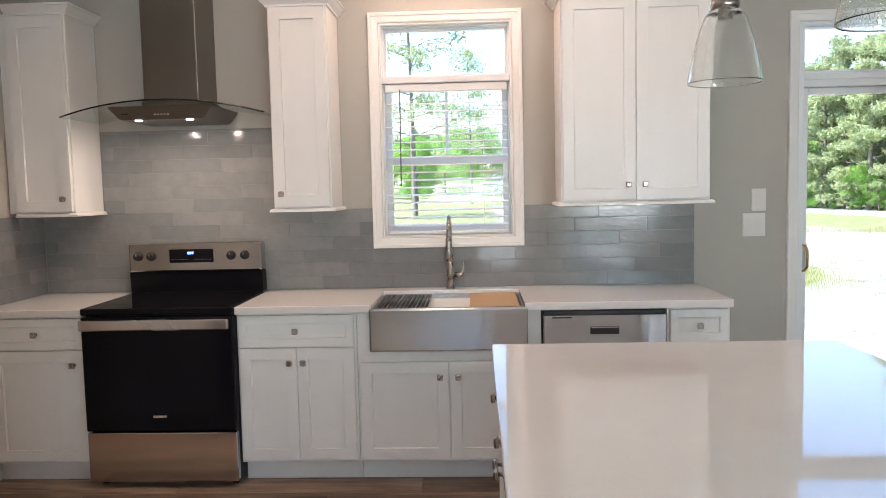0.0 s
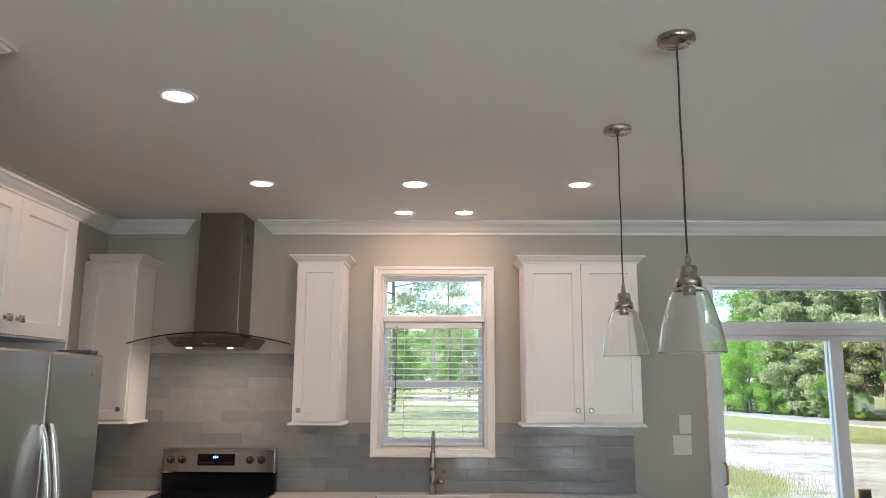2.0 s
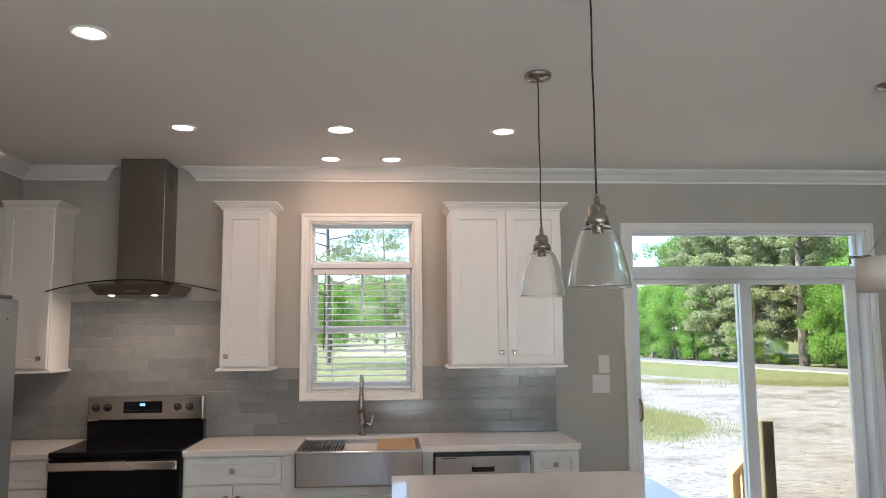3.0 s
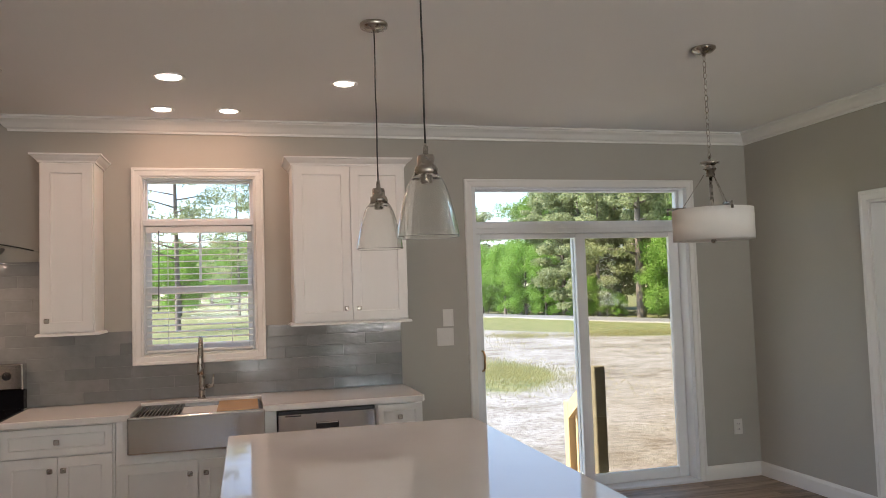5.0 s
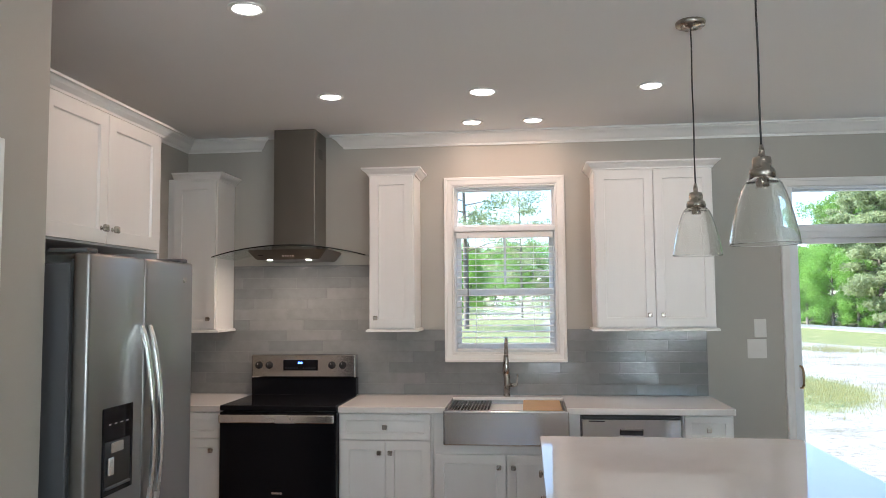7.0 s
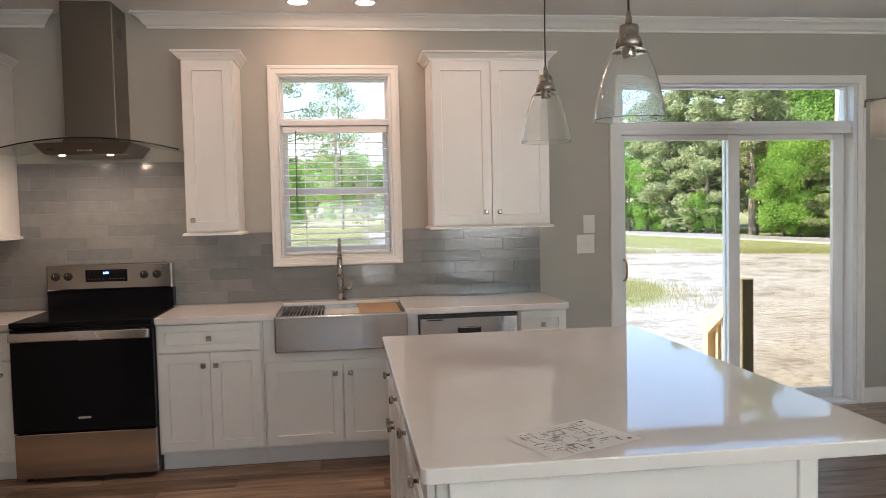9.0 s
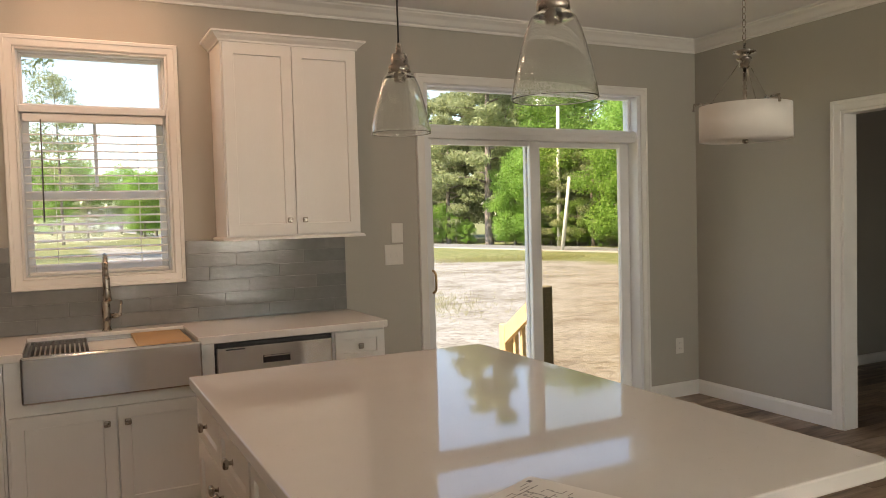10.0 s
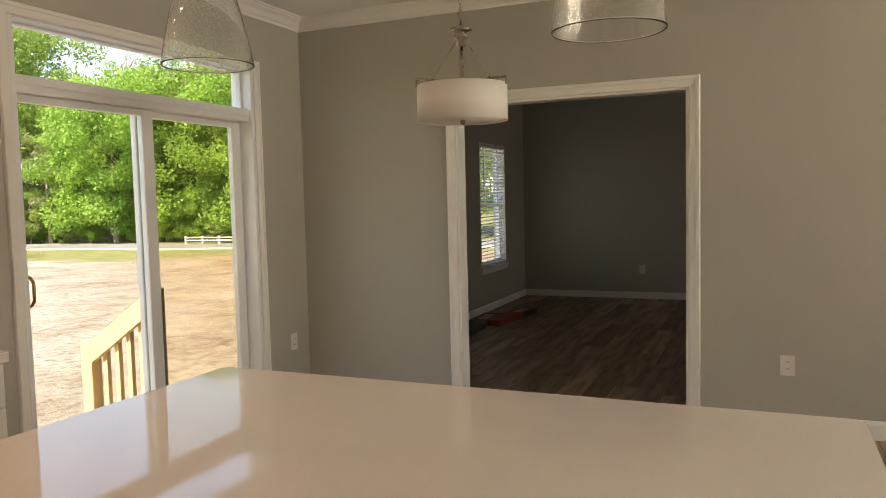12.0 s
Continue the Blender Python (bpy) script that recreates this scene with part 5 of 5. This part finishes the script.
def make_tree(kind, height, spread, material, leaves, size, label, low=0.2, girth=1.0):
    t = thing(kind, pose(0, 0, 0), label, "tree", "trees beyond the road")
    bm = bmesh.new()
    lean = (rng.normal(size=2) * 0.02 * height).tolist()
    line = [(float(lean[0] * s * s), float(lean[1] * s * s), float(height * 0.95 * s)) for s in np.linspace(0, 1, 7)]
    r0 = (0.018 * height + 0.03) * girth
    tube(bm, [(0, 0, -0.3)] + line, [r0 * 1.25] + [float(r0 * (1 - 0.88 * s)) for s in np.linspace(0, 1, 7)], 8)
    ends, rad = [], []
    pine = kind == "pine_tree"
    count = 30 if pine else 34
    for k in range(count):
        s = low + (0.96 - low) * (k + float(rng.random())) / count
        a = k * 2.4 + float(rng.random())
        reach = spread * ((1 - s) * 0.75 + 0.28 if pine else math.sin(math.pi * min(1, (s - low) / (1 - low) * 0.85 + 0.13)) ** 0.7 + 0.05) * (0.7 + 0.5 * float(rng.random()))
        base = Vector((lean[0] * s * s, lean[1] * s * s, height * 0.95 * s))
        tip = base + Vector((math.cos(a) * reach, math.sin(a) * reach, reach * (0.15 if pine else 0.45) * (0.4 + float(rng.random()))))
        mid = base.lerp(tip, 0.5) + Vector((0, 0, 0.06 * reach))
        tube(bm, [base, mid, tip], [r0 * (1 - 0.8 * s) * 0.45, r0 * 0.16, r0 * 0.05], 5)
        for q, w in ((tip, 1.0), (base.lerp(tip, 0.55), 0.8)):
            ends.append(q + Vector((rng.normal(size=3) * 0.08 * spread).tolist()))
            rad.append(spread * (0.26 if pine else 0.34) * w * (0.7 + 0.6 * float(rng.random())))
    part("trunk", bm, M["bark"], t)
    ob = new("crown", leaf_mesh("crown", ends, rad, leaves, size, material, 0.5 if pine else 0.8, 0.30 if pine else 0.6))
    ob.parent = t
    return t


KINDS = [make_tree("broadleaf_tree", 9.5, 3.3, M["leaf_bright"], 400, 0.088, "bright spring-green broadleaf tree at the wood's edge", 0.10),
         make_tree("broadleaf_tree", 12.5, 3.8, M["leaf_deep"], 320, 0.096, "deep green broadleaf tree in the wood", 0.15),
         make_tree("pine_tree", 14.0, 3.3, M["needle"], 380, 0.165, "tall grey-green pine with a bare lower trunk", 0.22),
         make_tree("broadleaf_tree", 11.0, 3.0, M["leaf_bright"], 400, 0.088, "leafy bright green broadleaf tree beside the road", 0.05),
         make_tree("pine_tree", 11.0, 3.0, M["needle"], 380, 0.155, "bushy grey-green pine at the wood's edge", 0.08),
         make_tree("pine_tree", 17.0, 3.7, M["needle"], 330, 0.165, "great pine with a thick grey trunk and open limbs", 0.20)]
HEIGHTS = (9.5, 12.5, 14.0, 11.0, 11.0, 17.0, 13.0, 17.0)


def bare_tree():
    """A leafless grey tree: forking limbs that end in fine twigs."""
    t = thing("bare_tree", pose(0, 0, 0), "leafless pale grey tree behind the green ones", "tree", "trees beyond the road")
    bm = bmesh.new()
    tube(bm, [(0, 0, -0.3), (0.1, 0, 4), (0.2, 0.1, 8), (0.1, 0.2, 12)], [0.24, 0.18, 0.11, 0.04], 8)
    for k in range(26):
        a, z0 = k * 2.4, 3.5 + 8.0 * k / 26
        reach = 3.4 - 0.09 * k
        b0 = Vector((0.15, 0.05, z0))
        tip = b0 + Vector((math.cos(a) * reach, math.sin(a) * reach, reach * 0.8))
        tube(bm, [b0, b0.lerp(tip, 0.5) + Vector((0, 0, 0.2)), tip], [0.075, 0.045, 0.018], 5)
        for q in range(7):
            c0 = b0.lerp(tip, 0.35 + 0.1 * q)
            d = Vector((rng.normal(size=3) * 0.75).tolist()) + Vector((0, 0, 0.7))
            tube(bm, [c0, c0 + d * 0.5, c0 + d], [0.028, 0.018, 0.008], 4)
    part("trunk", bm, M["grey_bark"], t)
    return t


KINDS.append(bare_tree())
KINDS.append(make_tree("pine_tree", 17.0, 4.4, M["needle"], 125, 0.14, "tall open-crowned pine on the lawn", 0.24, 0.5))
used = set()


def plant(k, x, y, s=1.0, turn=0.0):
    m = pose(x, y, (ground_z(x, y) if y > 0 else -0.6) - 0.05, 0, 0, turn) @ Matrix.Diagonal((s, s, s, 1))
    if k not in used:
        used.add(k)
        KINDS[k].matrix_basis = m
        return KINDS[k]
    c = copy_thing(KINDS[k], pose(0, 0, 0))
    c.matrix_basis = m
    return c


# the wood along the far side of the road: bearing from the house, kind, metres past the road, height
HOUSE = Vector((1.9, -4.8))


def bearing_spot(deg, back):
    u = Vector((math.sin(radians(deg)), math.cos(radians(deg))))
    return HOUSE + u * ((32.5 - 0.155 * HOUSE.y - HOUSE.x) / (u.x + 0.155 * u.y) + back)


def wood(deg, k, back, height):
    p = bearing_spot(deg, back)
    plant(k, p.x, p.y, height / HEIGHTS[k], rng.uniform(0, 360))


for deg, k, back, height in ((16.4, 1, 8, 8.5), (17.9, 0, 4, 6.0), (19.6, 3, 3.2, 6.6), (21.2, 0, 3.6, 5.8), (22.7, 3, 4.5, 4.6),
                             (22.6, 2, 11, 12.0), (24.1, 4, 6, 11.5), (25.4, 2, 7, 13.0), (26.7, 4, 5, 10.0), (28.1, 2, 9, 15.0),
                             (29.75, 5, 4.2, 17.0), (31.2, 2, 11, 14.0), (31.7, 3, 5.2, 6.0), (33.1, 0, 5, 6.6), (34.4, 3, 8, 9.5),
                             (35.1, 4, 4.6, 6.6), (36.4, 1, 9, 13.0), (37.4, 4, 5, 6.5), (38.0, 2, 12, 9.6), (39.5, 3, 5.4, 9.5),
                             (41.3, 0, 4.6, 10.0), (43.3, 3, 5.2, 9.0), (44.8, 4, 9, 11.5), (46.2, 0, 5.5, 10.6), (48.0, 1, 7, 12.0),
                             (49.4, 3, 4.6, 11.0), (51.2, 1, 6, 12.0), (53.0, 0, 5, 10.5), (42.6, 6, 9.5, 13.5)):
    wood(deg, k, back, height * (0.86 if deg > 37.8 else 1.0))
# deeper trees that close the gaps between the trunks
for n in range(20):
    deg = 15.5 + n * 2.05
    tall = 6.6 if 19 < deg < 21.6 else 8.6 if 36.8 < deg < 39 else 10.0 if deg > 39 else 12.5
    wood(deg, (1, 4, 2, 1, 3)[n % 5], 17 + rng.uniform(-2, 3), tall * rng.uniform(0.9, 1.05))
# low growth at the wood's edge, open before the great pine's trunk
for n in range(44):
    deg = 15.6 + n * 0.9 + rng.uniform(-0.2, 0.2)
    if abs(deg - 29.75) > 0.55:
        wood(deg, (3, 4, 0, 1, 0)[n % 5], 4.6 + rng.uniform(-0.5, 1.2), rng.uniform(1.6, 3.0))
# the wood goes on beyond the view of the glass door
for row, (off, step, grow) in enumerate(((5.2, 4.6, 0.80), (10.0, 6.4, 0.88))):
    for k in range(int(66 / step)):
        y = -26 + k * step + rng.uniform(-1.2, 1.2)
        if y < 14:
            plant((3, 4, 0, 2, 1)[(k * 3 + row) % 5], road_x(y) + off + rng.uniform(-1.0, 1.4), y, grow * rng.uniform(0.86, 1.12), rng.uniform(0, 360))
# trees on the open lawn, seen through the kitchen window
for k, x, y, s in ((7, -1.7, 41.0, 1.02), (7, 1.6, 58, 0.80), (4, 3.4, 64, 0.40), (0, -3.5, 66, 0.62), (3, 0.5, 86, 0.60), (0, 9.6, 84, 0.70), (2, 12.0, 96, 0.60), (2, -9.0, 78, 0.85), (1, -14.0, 95, 0.8),
                   (4, -6.0, 104, 0.85), (1, 1.0, 128, 0.75), (1, 16.0, 120, 0.8), (3, 17.0, 100, 0.75), (0, 13.5, 88, 0.62), (2, 21.0, 112, 0.75), (1, -22.0, 110, 0.9)):
    plant(k, x, y, s, rng.uniform(0, 360))

# a band of broadleaf trees across the far lawn, open where the farmhouse stands
for n in range(17):
    x, y = -20 + n * 2.9 + rng.uniform(-0.8, 0.8), 104 + rng.uniform(-7, 9)
    if not 3.9 < x < 8.6:
        k = (0, 3, 1, 0, 3)[n % 5]
        plant(k, x, y, rng.uniform(7.6, 9.8) / HEIGHTS[k], rng.uniform(0, 360))

# bleached poles by the road
pl = tagged(mesh_ob("utility_pole", tube(bmesh.new(), [(26.3, 30.0, -0.7), (26.55, 29.9, 1.5), (26.75, 29.8, 3.5)], [0.11, 0.10, 0.09], 8), M["white_wood"]), "short leaning bleached wooden pole by the road", "pole")

pp = bearing_spot(34.9, 3.6)
tagged(mesh_ob("utility_pole", tube(bmesh.new(), [(pp.x, pp.y, -0.8), (pp.x + 0.05, pp.y, 4.0), (pp.x + 0.12, pp.y, 8.2)], [0.13, 0.12, 0.10], 8), M["white_wood"]), "tall bleached utility pole among the trees", "pole")

# white guard rail along the road's bend
gp = [bearing_spot(45.6 + 1.1 * k, 2.9 - 0.1 * k) for k in range(8)]
gr = thing("guard_rail", pose(gp[0].x, gp[0].y, -0.6), "low white guard rail on short posts beside the road", "guard rail")
gm = gr.matrix_basis.copy()
for p in gp:
    part("post", at_world(boxes((p.x - 0.05, p.x + 0.05, p.y - 0.05, p.y + 0.05, -0.7, -0.22), bevel=0.006), gm), M["white_wood"], gr)
for z in (-0.30, -0.44):
    part("rail", at_world(tube(bmesh.new(), [(p.x - 0.08, p.y, z) for p in gp], 0.035, 6), gm), M["white_wood"], gr)

# grass tufts in the yard
vs, fs = [], []
for cx, cy, n, sx, sy, h in ((8.6, 13.6, 7500, 0.95, 1.9, 0.085), (14.2, 27.0, 900, 0.8, 0.9, 0.22), (18.4, 26.0, 1200, 1.6, 0.8, 0.25), (21.5, 25.0, 900, 1.2, 0.8, 0.24), (12.5, 21.0, 260, 1.6, 1.2, 0.10), (10.2, 24.0, 500, 1.8, 1.6, 0.14), (16.0, 17.0, 160, 1.2, 1.0, 0.10)):
    for k in range(n):
        x, y = cx + rng.normal() * sx, cy + rng.normal() * sy
        a, hh, w = rng.uniform(0, 6.28), h * rng.uniform(0.4, 1.2), 0.005
        z, q = ground_z(x, y) - 0.01, len(vs)
        bx, by = math.cos(a) * hh * 0.5, math.sin(a) * hh * 0.5
        vs += [(x - w, y, z), (x + w, y, z), (x + bx * 0.4 + w * 0.7, y + by * 0.4, z + hh * 0.6), (x + bx * 0.4 - w * 0.7, y + by * 0.4, z + hh * 0.6), (x + bx, y + by, z + hh)]
        fs += [(q, q + 1, q + 2, q + 3), (q + 3, q + 2, q + 4)]
me = bpy.data.meshes.new("yard_grass")
me.from_pydata(vs, [], fs)
me.materials.append(M["dry_grass"])
tagged(new("yard_grass", me), "dry pale grass tufts on the sandy yard", "grass", kind="stuff")

# white farmhouse far across the lawn
hx, hy = 9.3, 200.0
hz = ground_z(hx, hy)
hm2 = pose(hx, hy, hz)
fh = thing("farmhouse", hm2, "small white farmhouse far across the lawn", "house")
part("wall", boxes((-5, 5, 0, 6, -0.5, 3.0)), M["trim"], fh)
bm = bmesh.new()
for x in (-5.4, 5.4):
    bm.faces.new([bm.verts.new(p) for p in ((x, -0.4, 2.95), (x, 6.4, 2.95), (x, 3, 5.0))])
bm.verts.ensure_lookup_table()
for k in range(3):
    bm.faces.new((bm.verts[k], bm.verts[(k + 1) % 3], bm.verts[3 + (k + 1) % 3], bm.verts[3 + k]))
part("roof", bm, M["asphalt"], fh)
for x in (-3.2, 0.2, 3.0):
    w = part("window", boxes((x - 0.5, x + 0.5, -0.06, -0.005, 1.0, 2.3)), M["case_grey"], fh)
    part("sill", boxes((x - 0.6, x + 0.6, -0.12, -0.005, 0.9, 0.99)), M["trim"], w)
part("door", boxes((-1.9, -1.0, -0.06, -0.005, 0.0, 2.1)), M["case_grey"], fh)

# ---- tiles of the backsplash ----
TH, TL, GAP = 0.0762, 0.406, 0.0018
splash = structure("backsplash", boxes((LW + 0.001, WIN[0] - 0.057, -0.0086, -0.0005, 0.9145, 1.3742), (WIN[1] + 0.057, 3.196, -0.0086, -0.0005, 0.9145, 1.3742), (WIN[0] - 0.057, WIN[1] + 0.057, -0.0086, -0.0005, 0.9145, WIN[2] - 0.057), (-0.181, 0.900, -0.0086, -0.0005, 1.3745, 1.845), (LW + 0.0005, LW + 0.0086, -0.66, -0.009, 0.9145, 1.3742)), M["grout"], "grey glazed brick tile backsplash", "backsplash")
tile_cache = {}


def tile(w, h, m):
    key = (round(w, 3), round(h, 3))
    if key not in tile_cache:
        bm = boxes((0, w, -0.0055, 0, 0, h), bevel=0.0012)
        me = bpy.data.meshes.new("tile")
        bm.to_mesh(me)
        bm.free()
        me.materials.append(M["tile"])
        tile_cache[key] = me
    ob = new("tile", tile_cache[key])
    ob.parent = splash
    ob.matrix_basis = m


def tile_rows(u0, u1, z0, z1, place, phase=0):
    z, row = z0, phase
    offs = (0.0, 0.62, 0.27, 0.83, 0.45, 0.12, 0.7)
    while z < z1 - 0.012:
        h = min(TH, z1 - z) - GAP
        u = u0 - TL * offs[row % 7]
        while u < u1 - 0.01:
            a, b = max(u, u0), min(u + TL, u1)
            if b - a > 0.012:
                yield a + GAP / 2, b - GAP / 2, z + GAP / 2, h, row
            u += TL
        z, row = z + TH, row + 1


def covered(a, b, z, h):
    """Part of a tile row left free of the window casing."""
    if z + h < WIN[2] - 0.050 or z > WIN[3]:
        return [(a, b)]
    out = []
    if a < WIN[0] - 0.058:
        out.append((a, min(b, WIN[0] - 0.058)))
    if b > WIN[1] + 0.058:
        out.append((max(a, WIN[1] + 0.058), b))
    return [(p, q) for p, q in out if q - p > 0.01]


for a, b, z, h, r in tile_rows(LW + 0.012, 3.194, 0.916, 0.916 + 6 * TH, None):
    for p, q in covered(a, b, z, h):
        tile(q - p, h, pose(p, -0.0046, z, random.uniform(-0.25, 0.25), 0, random.uniform(-0.12, 0.12)))
for a, b, z, h, r in tile_rows(-0.179, 0.898, 0.916 + 6 * TH, 1.843, None, 6):
    tile(b - a, h, pose(a, -0.0046, z, random.uniform(-0.25, 0.25), 0, random.uniform(-0.12, 0.12)))
# (rows just under the wall cabinets run behind them)
for a, b, z, h, r in tile_rows(-0.66, -0.012, 0.916, 0.916 + 6 * TH, None, 2):
    tile(b - a, h, pose(LW + 0.0046, a, z, 0, 0, 90))

# ---- floor planks ----
floor = structure("floor", boxes((LW, FARX, REAR, 0.0, -0.0115, -0.007)), M["rubber"], "brown wood-look vinyl plank floor", "floor")
PW, PL = 0.182, 1.22
plank_cache = {}
rest_v, rest_f = [], []


def lay(x0, x1, y0, y1, as_part):
    w, l = x1 - x0 - 0.0014, y1 - y0 - 0.0014
    if as_part:
        key = (round(w, 3), round(l, 3))
        if key not in plank_cache:
            bm = boxes((0, w, 0, l, -0.006, 0.0), bevel=0.0012)
            me = bpy.data.meshes.new("plank")
            bm.to_mesh(me)
            bm.free()
            me.materials.append(M["plank"])
            plank_cache[key] = me
        ob = new("plank", plank_cache[key])
        ob.parent = floor
        ob.matrix_basis = pose(x0 + 0.0007, y0 + 0.0007, 0)
    else:
        k = len(rest_v)
        for z in (-0.006, 0.0):
            rest_v.extend([(x0 + 0.0007, y0 + 0.0007, z), (x0 + w, y0 + 0.0007, z), (x0 + w, y0 + l, z), (x0 + 0.0007, y0 + l, z)])
        rest_f.extend([(k + 4, k + 5, k + 6, k + 7), (k, k + 1, k + 5, k + 4), (k + 1, k + 2, k + 6, k + 5), (k + 2, k + 3, k + 7, k + 6), (k + 3, k, k + 4, k + 7)])


row, y = 0, 0.0
starts = (0.0, 0.47, 0.86, 0.21, 0.66, 1.07, 0.34)
while y > REAR + 0.01:
    y0 = max(y - PW, REAR)
    x = LW - starts[row % 7] * 1.0
    while x < FARX:
        a, b = max(x, LW), min(x + PL, FARX)
        if b - a > 0.02:
            lay(a, b, y0, y, y > -4.7 and a < 8.2)
        x += PL
    y, row = y - PW, row + 1
me = bpy.data.meshes.new("planks")
me.from_pydata(rest_v, [], rest_f)
me.materials.append(M["plank"])
rest = new("planks", me)
rest.parent = floor
tagged(rest, kind="stuff")
